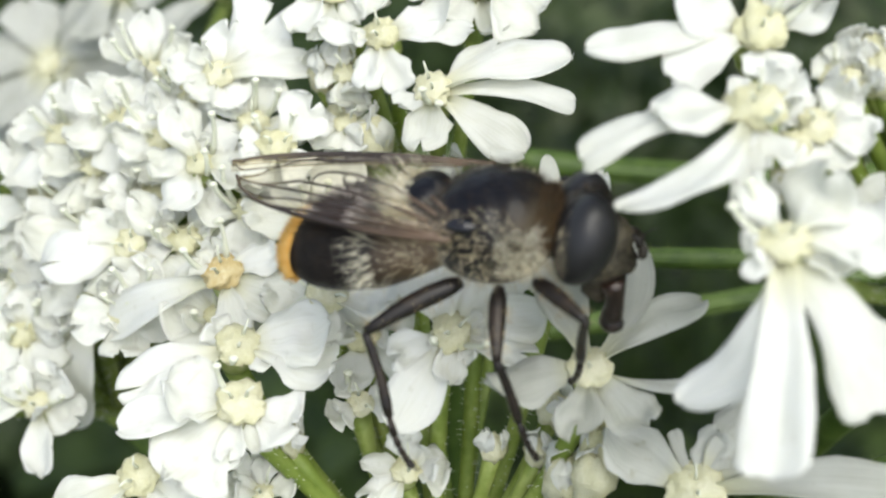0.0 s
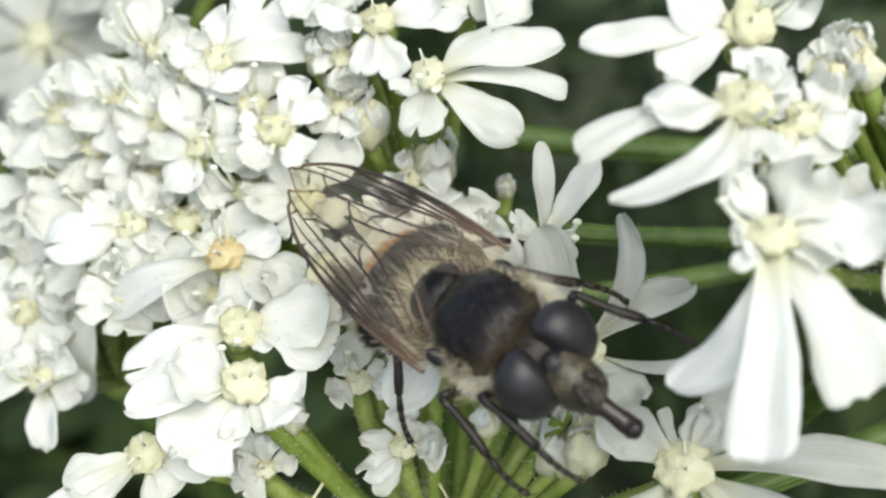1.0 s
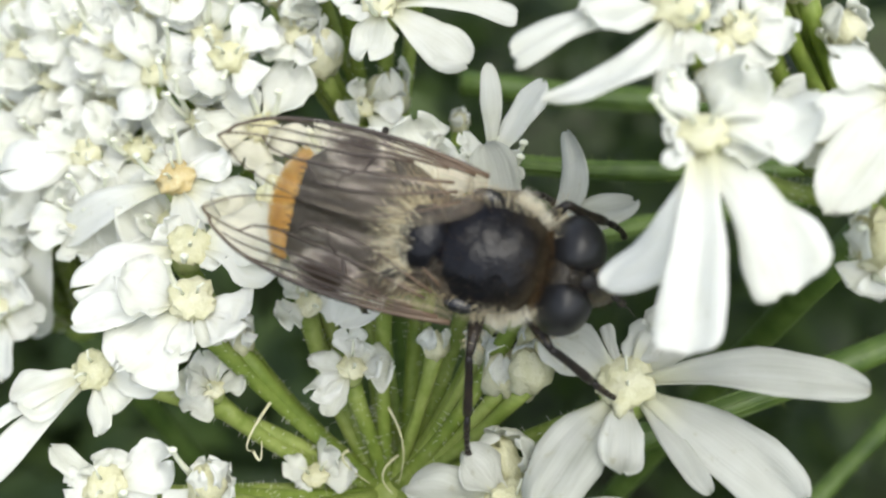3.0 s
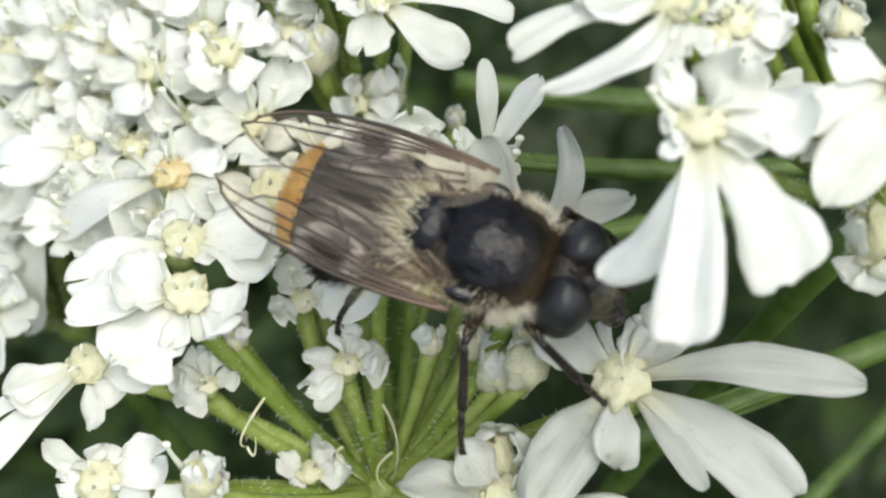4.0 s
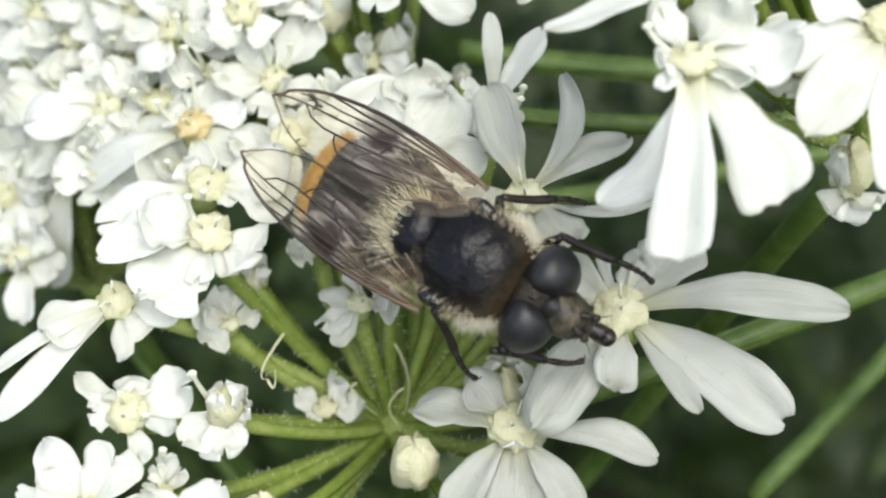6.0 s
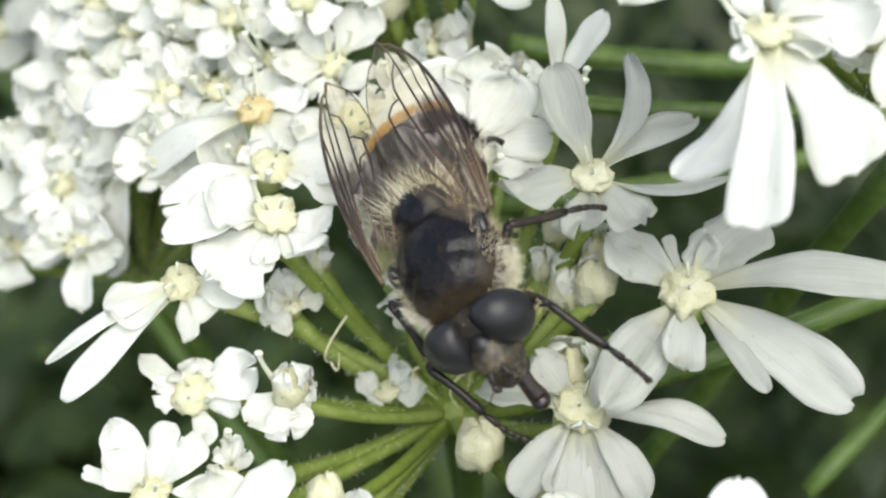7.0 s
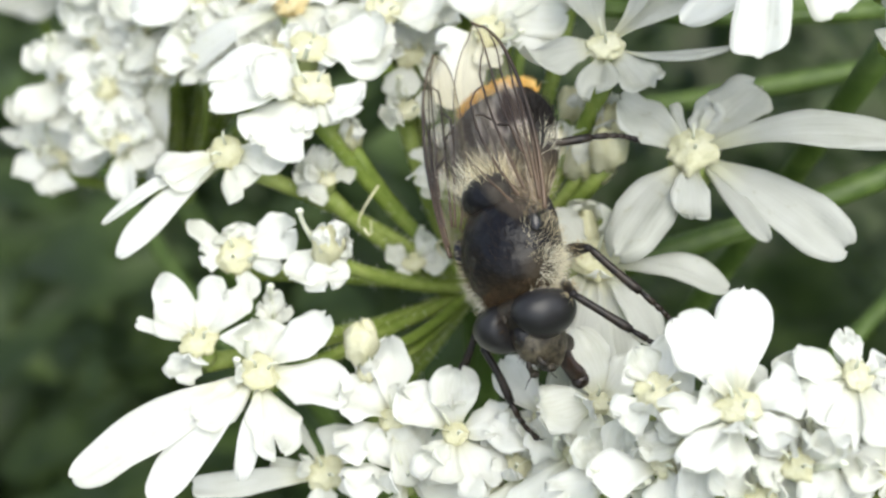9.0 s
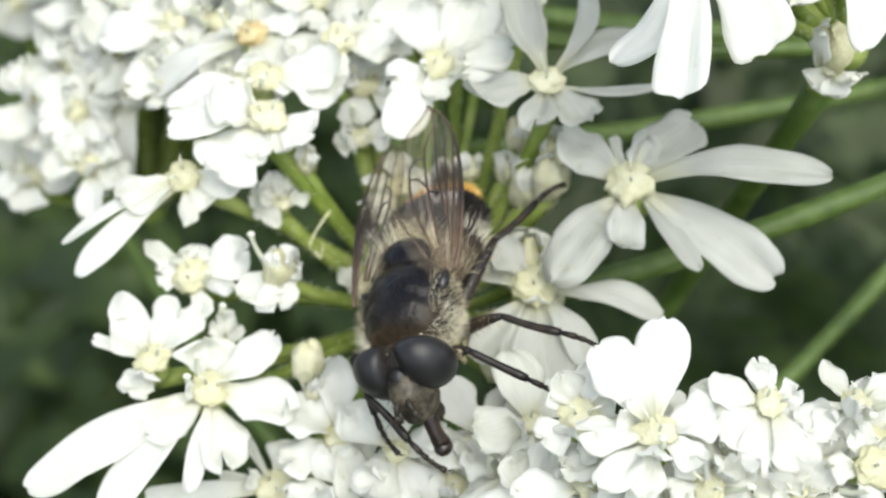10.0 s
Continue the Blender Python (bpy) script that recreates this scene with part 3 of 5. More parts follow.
def stalk(a, b, r, sag, label):
    """A ray of the flower head seen between the flowers."""
    ob = thing("flower_stalk", VIEW_AXES @ pose(a[0] * MM, a[1] * MM, a[2] * MM), label, "flower stalk", "bare rays of the flower head")
    pts = bend((0, 0, 0), Vector(b) - Vector(a), sag, 17)
    v, f = tube(pts, [r * (1 + 0.1 * math.sin(i)) for i in range(17)], 14)
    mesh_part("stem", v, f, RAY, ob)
    ridge = []
    for k in range(4):
        off = Vector((0, -math.cos(k * 0.8 - 1.2), math.sin(k * 0.8 - 1.2))) * r * 0.97
        ridge.append(tube([p + off for p in pts], [r * 0.12] * 17, 5))
    mesh_part("ridge", *joined(*ridge), RAY, ob)
    roots = []
    for _ in range(90):
        i = rng.uniform(0, 15.9)
        p = pts[int(i)].lerp(pts[int(i) + 1], i % 1)
        d = Vector((rng.uniform(-1, 1), rng.uniform(-1, 1), rng.uniform(-1, 1))).cross(pts[int(i) + 1] - pts[int(i)]).normalized()
        roots.append((p + d * r * 0.95, d, rng.uniform(0.2, 0.45)))
    mesh_part("stalk_hair", *hairs(roots, 0.014), STALK, ob)


# ---- hoverfly ----
def on_ball(centre, radii, d):
    return Vector((centre[0] + radii[0] * d.x, centre[1] + radii[1] * d.y, centre[2] + radii[2] * d.z))


def fur(parent, name, centre, radii, count, keep, comb, length, mat, label, radius=0.022, rise=0.8):
    roots = []
    while len(roots) < count:
        d = Vector((random.gauss(0, 1), random.gauss(0, 1), random.gauss(0, 1))).normalized()
        if not keep(d):
            continue
        n = Vector((d.x / radii[0], d.y / radii[1], d.z / radii[2])).normalized()
        w = n * rise + Vector(comb) + Vector((random.gauss(0, 0.25), random.gauss(0, 0.25), random.gauss(0, 0.25)))
        roots.append((on_ball(centre, radii, d) - n * 0.03, w, length * random.uniform(0.6, 1.2)))
    ob = mesh_part(name, *hairs(roots, radius), mat, parent, label)
    ob["kind"] = "stuff"
    return ob


def wing_outline(u):
    """Front and rear edge of the wing at u (0 root, 1 tip)."""
    front = 0.28 + 0.75 * math.sin(math.pi * min(1, u * 0.86 + 0.06)) ** 0.9 - 0.28 * u
    rear = -(0.25 + 1.8 * math.sin(math.pi * min(1, 0.05 + u ** 0.82 * 0.88)) ** 0.75)
    if u > 0.74:
        k = math.sqrt(max(0.0, 1 - ((u - 0.74) / 0.26) ** 2.4))
        mid = -0.45
        front, rear = mid + (front - mid) * k, mid + (rear - mid) * k
    return front, rear


def wing(fly, sign):
    """One wing; the root is the origin, it reaches back along -x; front edge outwards."""
    L, nu, nv = 8.7, 30, 21
    top, faces = [], []

    def point(u, v):
        f, r = wing_outline(u)
        y = r + (f - r) * v
        z = 0.07 * math.sin(v * 17 + u * 3) * min(1, 3 * u) + 0.25 * math.sin(math.pi * u) - 0.3 * (1 - v) ** 2 * u
        return Vector((-L * u, sign * y, z))

    for i in range(nu):
        u = i / (nu - 1)
        for k in range(nv):
            top.append(point(u * 0.999, k / (nv - 1)))
    low = [p - Vector((0, 0, 0.012)) for p in top]
    n = nu * nv
    for i in range(nu - 1):
        for k in range(nv - 1):
            a = i * nv + k
            faces += [(a, a + 1, a + nv + 1, a + nv), (n + a, n + a + nv, n + a + nv + 1, n + a + 1)]
    w = mesh_part("wing", top + low, faces, WING, fly, "clear tan wing with a brown cloud and dark veins")
    uv = w.data.uv_layers.new(name="wing")
    for loop in w.data.loops:
        i = loop.vertex_index % n
        uv.data[loop.index].uv = (i // nv / (nu - 1), i % nv / (nv - 1))
    lines = [
        ([(0.0, 1.0), (0.2, 1.0), (0.45, 1.0), (0.7, 1.0), (0.85, 1.0), (0.95, 0.97), (0.999, 0.6)], 0.075),
        ([(0.05, 0.93), (0.35, 0.95), (0.55, 0.995)], 0.045),
        ([(0.05, 0.9), (0.3, 0.88), (0.6, 0.9), (0.78, 0.985)], 0.05),
        ([(0.15, 0.84), (0.4, 0.79), (0.7, 0.8), (0.9, 0.92)], 0.04),
        ([(0.28, 0.78), (0.5, 0.68), (0.75, 0.66), (0.98, 0.68)], 0.045),
        ([(0.12, 0.66), (0.35, 0.56), (0.55, 0.5), (0.72, 0.46), (0.8, 0.52), (0.84, 0.65)], 0.045),
        ([(0.1, 0.52), (0.3, 0.36), (0.48, 0.28), (0.6, 0.26), (0.64, 0.36), (0.66, 0.47)], 0.045),
        ([(0.08, 0.35), (0.25, 0.16), (0.38, 0.03)], 0.035),
        ([(0.42, 0.72), (0.44, 0.62), (0.45, 0.54)], 0.055),
        ([(0.48, 0.5), (0.52, 0.4), (0.53, 0.28)], 0.04),
        ([(0.999, 0.6), (0.97, 0.2), (0.9, 0.03), (0.6, 0.0), (0.3, 0.0)], 0.022),
    ]
    for pts, r in lines:
        fine = []
        for (u0, v0), (u1, v1) in zip(pts, pts[1:]):
            fine += [point(u0 + (u1 - u0) * k / 4, v0 + (v1 - v0) * k / 4) for k in range(4)]
        fine.append(point(*pts[-1]))
        mesh_part("vein", *tube(fine, [r * 1.3 * (1.0 - 0.5 * i / len(fine)) for i in range(len(fine))], 5), VEIN, w)
    return w


def hoverfly():
    fly = thing("hoverfly", VIEW_AXES, "dark furry hoverfly with clouded wings and orange tail, feeding", "hoverfly")

    def chest(d):
        box = (abs(d.x) ** 2.2 + abs(d.y) ** 2.2 + abs(d.z) ** 2.2) ** (-1 / 2.2)
        groove = 0.1 * math.exp(-((d.x - 0.08 - 0.25 * abs(d.y)) / 0.07) ** 2) * max(0, d.z) * min(1, 2.4 * abs(d.y))
        ends = 0.06 * math.exp(-((abs(d.y) - 0.62) / 0.08) ** 2) * max(0, d.z) * (1 if d.x < 0.1 else 0.4)
        return box * (0.98 - groove - ends + 0.025 * noise.noise(d * 2.6) - 0.1 * max(0, d.x) ** 2)

    thorax = mesh_part("thorax", *ball((0, 0, 0), (2.25, 2.0, 1.8), 36, 44, chest), THORAX, fly, "shining black thorax, dusted brown in front")
    fur(thorax, "back_hair", (0, 0, 0), (2.25, 2.0, 1.8), 1100, lambda d: d.z > 0.1, (-0.45, 0, 0.2), 0.4, DARK_HAIR, "short dark brown back hair", 0.006)
    fur(thorax, "side_hair", (0, 0, 0), (2.2, 1.95, 1.75), 450, lambda d: d.z < -0.05 and abs(d.y) > 0.35, (0, 0, -0.3), 0.5, PALE_HAIR, "grey-cream side hair", 0.007, 0.5)
    fur(thorax, "collar_hair", (0, 0, 0), (2.25, 2.0, 1.8), 1500, lambda d: d.x > 0.72 and d.z > -0.2, (-0.1, 0, 0.35), 0.3, RUST_HAIR, "rust-brown collar hair", 0.008)
    fur(thorax, "shoulder_hair", (0, 0, 0), (2.25, 2.0, 1.8), 500, lambda d: abs(d.y) > 0.74 and d.z > -0.1 and d.x < 0.5, (-0.2, 0, 0.2), 0.42, PALE_HAIR, "", 0.008)
    fur(thorax, "shoulder_tuft_hair", (0, 0, 0), (2.25, 2.0, 1.8), 800, lambda d: abs(d.y) > 0.62 and 0.2 < d.x < 0.75 and -0.5 < d.z < 0.3, (0.1, 0, 0.25), 0.62, CREAM_HAIR, "bright cream tuft before the wing root", 0.008)
    mesh_part("scutellum", *ball((-2.15, 0, 1.0), (0.85, 1.12, 0.66), 18, 24), THORAX, thorax, "shining black rounded scutellum")
    fur(thorax, "scutellum_hair", (-2.15, 0, 0.9), (0.8, 1.15, 0.5), 420, lambda d: d.x < 0.0, (-0.8, 0, 0.05), 1.35, CREAM_HAIR, "long pale fringe behind the thorax", 0.009, 0.9)

    for s in (1, -1):
        mesh_part("wing_root", *ball((-0.5, 1.78 * s, 0.8), (0.55, 0.3, 0.28), 10, 12), BLACK, thorax)
    verts, faces, rings, segs = [], [], 30, 30
    for i in range(rings + 1):
        u = 1 - (1 - i / rings) ** 1.5
        x = -1.5 - 5.6 * u
        w = 1.45 + 1.0 * math.sin(min(1, u / 0.45) * math.pi / 2) if u < 0.45 else 2.45 * max(0.0, 1 - ((u - 0.45) / 0.55) ** 2.7) ** (1 / 2.1)
        step = 1 - 0.02 * (1 if (u * 4.2) % 1 > 0.9 else 0)
        w = max(w, 0.03) * step
        zc = -0.35 - 0.55 * u
        for k in range(segs):
            a = 2 * math.pi * k / segs
            verts.append(Vector((x, w * math.cos(a), zc + w * (0.62 if math.sin(a) > 0 else 0.55) * math.sin(a))))
    for i in range(rings):
        for k in range(segs):
            a, b = i * segs + k, i * segs + (k + 1) % segs
            faces.append((a, b, b + segs, a + segs))
    abdomen = mesh_part("abdomen", verts, faces, ABDOMEN, fly, "black-banded abdomen with a pale base and orange tip")
    fur(abdomen, "pale_base_hair", (-2.5, 0, -0.42), (1.1, 1.95, 1.2), 900, lambda d: d.z > -0.35, (-0.7, 0, 0.1), 0.75, PALE_HAIR, "long pale hair on the abdomen base", 0.008, 0.6)
    fur(abdomen, "side_hair", (-3.6, 0, -0.55), (1.0, 2.4, 1.3), 420, lambda d: abs(d.y) > 0.7 and d.z > -0.5, (-0.9, 0, -0.1), 0.95, CREAM_HAIR, "pale hair tuft on the abdomen's side", 0.008, 0.5)
    fur(abdomen, "black_band_hair", (-4.85, 0, -0.65), (1.55, 2.45, 1.46), 3000, lambda d: d.z > -0.2 and abs(d.x) < 0.8, (-0.6, 0, 0.1), 0.45, BLACK_HAIR, "black hair band", 0.012, 0.6)
    fur(abdomen, "tail_hair", (-5.7, 0, -0.8), (1.45, 2.2, 1.2), 2600, lambda d: d.x < -0.55 and d.z > -0.6, (-0.7, 0, 0), 0.4, ORANGE_HAIR, "orange tail hair", 0.013, 0.7)

    head = mesh_part("head", *ball((0.7, 0, -0.1), (0.75, 1.7, 1.35), 18, 24), DARK, fly, "dark head with large bare eyes")
    head.location = (1.8 * MM, 0, 0)
    for s in (1, -1):
        v, f = ball((0, 0, 0), (1, 1, 1), 28, 34)
        v = [Vector(((0.82 if p.x < 0 else 1.05) * p.x + 0.8 + 0.1 * p.z, 0.9 * s + (1.12 * p.y if p.y * s > 0 else -s * (0.87 - 0.4 * max(0.0, p.x)) * abs(p.y) ** 0.6), 1.48 * p.z + 0.08)) for p in v]
        mesh_part("eye", v, f, EYE_SKIN, head, "dull dark grey compound eye")
        ant = [Vector((2.3, 0.2 * s, 0.2)), Vector((2.6, 0.3 * s, 0.15)), Vector((2.78, 0.38 * s, -0.05))]
        antenna = mesh_part("antenna", *joined(tube(ant, [0.1, 0.12, 0.11], 6), ball((2.84, 0.4 * s, -0.22), (0.16, 0.15, 0.27), 8, 10)), DARK, head)
        mesh_part("arista", *tube([Vector((2.85, 0.4 * s, -0.1)), Vector((3.1, 0.55 * s, 0.1)), Vector((3.35, 0.75 * s, 0.15))], [0.03, 0.02, 0.012], 5), LEG, antenna)
    mesh_part("face", *ball((1.55, 0, -0.55), (1.15, 0.86, 1.3), 24, 26, lambda d: 1 + 0.14 * math.exp(-((d.z + 0.25) / 0.2) ** 2) * max(0, d.x) - 0.1 * math.exp(-((d.z - 0.2) / 0.2) ** 2) * max(0, d.x) + 0.05 * noise.noise(d * 4)), FACE, head, "grey-brown dusted face with a knob")
    mesh_part("forehead", *ball((1.42, 0, 0.08), (0.6, 0.55, 0.8), 20, 22, lambda d: 1 + 0.06 * noise.noise(d * 3)), EYE_SKIN, head, "dull black forehead")
    mesh_part("ocelli", *ball((0.9, 0, 1.38), (0.18, 0.12, 0.08), 8, 10), DARK, head)
    mesh_part("muzzle", *tube(bend((1.6, 0, -1.0), (1.72, 0, -2.15), (0.12, 0, 0), 7), [0.72, 0.66, 0.6, 0.54, 0.5, 0.46, 0.42], 14), DARK, head, "dark brown muzzle")
    fur(head, "face_hair", (1.6, 0, -0.5), (1.1, 0.86, 1.25), 220, lambda d: d.x > 0.0, (0.1, 0, -0.2), 0.22, DARK_HAIR, "", 0.009)
    fur(head, "crown_hair", (1.0, 0, 0.5), (0.7, 0.5, 1.0), 120, lambda d: d.z > 0.4, (0.3, 0, 0.6), 0.34, DARK_HAIR, "", 0.01)
    fur(head, "cheek_hair", (0.5, 0, -0.1), (0.75, 1.8, 1.45), 500, lambda d: -0.6 < d.x < 0.1 and (abs(d.y) > 0.6 or d.z < 0), (0.15, 0, 0), 0.2, PALE_HAIR, "pale fringe behind the eyes", 0.008)
    snout = mesh_part("proboscis", *joined(tube(bend((0, 0, 0), (0.1, 0, -1.35), (0.1, 0, 0), 7), [0.42, 0.36, 0.32, 0.3, 0.31, 0.34, 0.36], 14), ball((0.14, 0, -1.5), (0.4, 0.36, 0.34), 10, 14, lambda d: 1 + 0.12 * noise.noise(d * 3))), SNOUT, fly, "dark red-brown proboscis")
    return fly, head, snout


HIPS = {"rf": (1.35, -1.0, -1.45), "rm": (0.2, -1.15, -1.6), "rh": (-1.0, -1.15, -1.45), "lf": (1.35, 1.0, -1.45), "lm": (0.2, 1.15, -1.6), "lh": (-1.0, 1.15, -1.45)}


def leg(fly, name):
    """Thigh and shin with foot, each along +x from its joint."""
    a, b = (3.4, 2.8) if name[1] == "h" else (2.4, 2.4)
    fat = 0.34 if name[1] == "h" else 0.29
    thigh = mesh_part("femur", *tube([Vector((a * u, 0, 0.1 * math.sin(math.pi * u))) for u in (0, 0.12, 0.3, 0.5, 0.7, 0.88, 1)], [fat * k for k in (0.55, 0.9, 1.0, 0.95, 0.8, 0.6, 0.45)], 10), LEG, fly, "black thigh")
    roots = []
    for _ in range(90):
        u, c = random.uniform(0.1, 0.95), random.uniform(0, 6.28)
        d = Vector((0.4, math.cos(c), math.sin(c)))
        roots.append((Vector((a * u, 0.2 * math.cos(c), 0.2 * math.sin(c))), d, random.uniform(0.2, 0.4)))
    mesh_part("leg_hair", *hairs(roots, 0.012), TAN_HAIR, thigh)
    shin = mesh_part("tibia", *tube([Vector((b * u, 0, -0.08 * math.sin(math.pi * u))) for u in (0, 0.1, 0.3, 0.6, 0.85, 1)], [0.12, 0.15, 0.15, 0.16, 0.18, 0.15], 9), LEG, fly, "dark brown shin")
    toes, at = [], Vector((b, 0, 0))
    for k, (l, r) in enumerate(((0.62, 0.12), (0.36, 0.11), (0.3, 0.1), (0.25, 0.1), (0.3, 0.12))):
        d = Vector((math.cos(0.1 * k), 0, -math.sin(0.1 * k)))
        toes.append(tube([at, at + d * l * 0.5, at + d * l * 1.03], [r * 0.7, r, r * 1.1], 7))
        at = at + d * l
    toes.append(tube([at, at + Vector((0.12, 0.08, -0.1)), at + Vector((0.14, 0.1, -0.25))], [0.04, 0.03, 0.01], 5))
    mesh_part("tarsus", *joined(*toes), LEG, shin)
    return thigh, shin, a, b + 1.5


def axis_pose(start, end, up):
    """The pose at start whose x axis points to end."""
    x = (end - start).normalized()
    y = up.cross(x).normalized()
    z = x.cross(y)
    m = Matrix((x, y, z)).transposed().to_4x4()
    m.translation = start * MM
    return m


def bend_leg(name, foot, a, b):
    """Poses of thigh and shin for a foot place in the fly's space."""
    hip = Vector(HIPS[name])
    d = foot - hip
    dist = min(max(d.length, abs(a - b) + 0.4), (a + b) * 0.985)
    d = d.normalized()
    along = (a * a - b * b + dist * dist) / (2 * dist)
    high = math.sqrt(max(0.01, a * a - along * along))
    side = -1 if name[0] == "r" else 1
    pole = Vector(({"f": 0.5, "m": -0.1, "h": -1.6}[name[1]], 0.6 * side, 0.75))
    pole = (pole - d * pole.dot(d)).normalized()
    knee = hip + d * along + pole * high
    end = hip + d * dist
    return axis_pose(hip, knee, pole), axis_pose(knee, end, pole)


ground()
foliage()

# ---- the umbellets ----
NODE = (3, 92, -34)
main_stem()
top = cluster((0.0, 63.0, -1.0), NODE, (0, 6, -4), "white umbellet of hogweed with open radiating flowers")
right = cluster((18.0, 50.0, -2.0), NODE, (0, 8, -2), "white umbellet with large outer petals and green buds")
mid = cluster((0.6, 56.3, -13.1), NODE, (0, 4, -2), "small white umbellet deep among the green stalks")
centre = cluster((0.0, 56.0, -13.5), NODE, (0, 6, 0), "open white umbellet with green stalks meeting in one hub")
front = cluster((7.0, 47.0, -30.0), NODE, (0, 4, -4), "crowded white umbellet lowest on the flower head")
left = cluster((-16.0, 72.0, -8.0), NODE, (0, 8, -4), "dense mass of small white flowers with yellow centres")
far = cluster((-27.0, 102.0, -3.0), NODE, (0, 8, -6), "white umbellet far back, out of focus")
flower(top, (-0.4, 54.4, 6.0), [(5.27, 1.21, 2.14, 0, 0.35), (5.35, -0.66, 1.23, 2, -0.19), (3.46, -2.42, 1.88, 0, -0.71), (-0.41, -2.59, 1.67, 0, -0.76), (2.63, 1.66, 1.07, 1, 0.48), (-1.27, -0.76, 1.06, 0, -0.22)], 1.0)
flower(top, (-2.4, 56.0, 8.3), [(1.04, -2.43, 1.34, 0, -0.71), (-0.55, -2.32, 1.19, 1, -0.67), (3.49, -0.14, 1.13, 0, -0.04), (2.73, 0.92, 1.54, 0, 0.26), (-2.51, 0.05, 1.09, 0, 0.01)], 1.0)
flower(top, (-3.8, 57.0, 6.9), [(-1.24, -0.05, 1.33, 0, -0.01), (0.25, -1.49, 1.54, 1, -0.43), (-0.56, 1.11, 1.12, 0, 0.32), (1.17, 0.23, 1.11, 0, 0.07)], 0.75)
flower(top, (1.4, 57.0, 10.4), [(2.30, -1.79, 3.30, 0, -0.51), (0.71, -2.34, 1.21, 0, -0.67), (-1.44, -1.40, 1.77, 0, -0.40), (-3.22, -0.35, 1.78, 0, -0.10)], 1.0)
flower(top, (-4.4, 57.5, 10.4), [(-0.43, -2.64, 1.22, 0, -0.76), (1.15, -1.53, 1.34, 0, -0.44), (-1.51, -1.99, 1.55, 0, -0.57), (2.25, -0.59, 1.34, 0, -0.17)], 1.0)
flower(top, (-3.8, 57.0, 5.0), [(-1.42, 0.00, 1.22, 0, 0.00), (0.97, -0.98, 1.99, 0, -0.29), (-1.12, -1.20, 1.66, 0, -0.35), (0.61, 1.03, 1.01, 0, 0.30)], 0.7)
flower(left, (-9.0, 58.0, 7.0), [(2.29, 2.73, 2.52, 1, 0.78), (3.68, 0.42, 1.09, 2, 0.12), (0.96, -1.44, 1.46, 0, -0.42), (-1.98, 0.23, 1.09, 0, 0.07), (-1.08, -1.05, 1.35, 0, -0.31), (0.48, 2.01, 1.60, 0, 0.58)], 0.9)
flower(left, (-6.4, 56.0, 4.0), [(1.49, 1.64, 2.09, 0, 0.48), (-1.42, 0.07, 1.09, 0, 0.02), (-1.25, -1.59, 1.52, 0, -0.47), (1.13, -1.37, 1.52, 0, -0.41)], 1.0)
flower(left, (-8.3, 54.5, -0.9), [(2.96, -1.55, 2.28, 0, -0.47), (0.81, -2.63, 1.42, 0, -0.80), (-5.17, -2.41, 2.22, 0, 3.50), (-1.10, 0.64, 1.17, 1, 0.19), (2.21, 0.68, 1.49, 0, 0.20)], 1.0, ripe=True)
flower(left, (-12.5, 58.0, 0.2), [(-3.55, -0.86, 2.21, 1, -0.26), (2.32, -2.02, 2.01, 0, -0.61), (1.21, 1.71, 1.94, 0, 0.51), (-1.94, 1.14, 1.59, 0, 0.34), (-0.36, -2.02, 1.57, 0, -0.61)], 0.95)
flower(left, (-14.8, 61.4, -2.5), [(-4.28, -4.42, 2.04, 0, 4.00), (-1.73, -5.27, 2.51, 0, 3.00), (-2.11, 0.95, 2.04, 0, 0.29), (2.42, -0.35, 1.79, 0, -0.11)], 0.9)
flower(left, (-18.6, 64.0, -1.0), [(-0.51, -3.90, 1.59, 0, -1.20), (0.90, -3.23, 1.35, 0, -0.99), (-1.80, -1.97, 1.61, 0, -0.60), (2.32, -0.99, 1.74, 0, -0.30), (-1.39, 1.50, 1.76, 0, 0.45)], 0.9)
flower(far, (-24.5, 90.0, 11.6), [(6.42, 0.07, 3.33, 0, 0.02), (4.52, -4.60, 4.15, 0, -1.35), (-0.40, -7.75, 3.08, 0, -2.30), (-3.65, -4.14, 3.29, 0, -1.21), (-4.44, 0.55, 3.69, 0, 0.16), (-1.56, 4.06, 3.91, 0, 1.16), (3.31, 2.94, 4.25, 0, 0.84)], 1.1, shaded=True)
flower(far, (-19.5, 88.0, 15.8), [(0.98, -4.21, 2.30, 0, -1.21), (-2.68, -3.22, 3.06, 0, -0.93), (2.96, -0.72, 2.74, 0, -0.21)], 1.0, shaded=True)
flower(far, (-13.2, 86.0, 15.6), [(-3.77, -3.32, 2.32, 0, -0.96), (2.71, -0.88, 2.68, 0, -0.25)], 1.0, shaded=True)
flower(far, (-29.5, 92.0, 8.2), [(1.29, -2.66, 3.20, 0, -0.76), (-2.38, -2.22, 2.85, 0, -0.63)], 1.0, shaded=True)
flower(far, (-25.7, 92.0, 9.5), [(0.30, -3.25, 3.20, 0, -0.92), (-2.70, -1.37, 2.86, 0, -0.39), (2.55, -1.26, 2.86, 0, -0.36)], 1.0, shaded=True)
flower(centre, (-7.2, 51.2, -3.4), [(-4.21, -1.70, 2.17, 1, -0.53), (3.32, 0.43, 2.60, 0, 0.13), (3.51, -0.93, 2.08, 0, -0.29), (-1.13, 0.73, 1.20, 0, 0.22), (1.52, -0.55, 1.39, 1, -0.17)], 1.0)
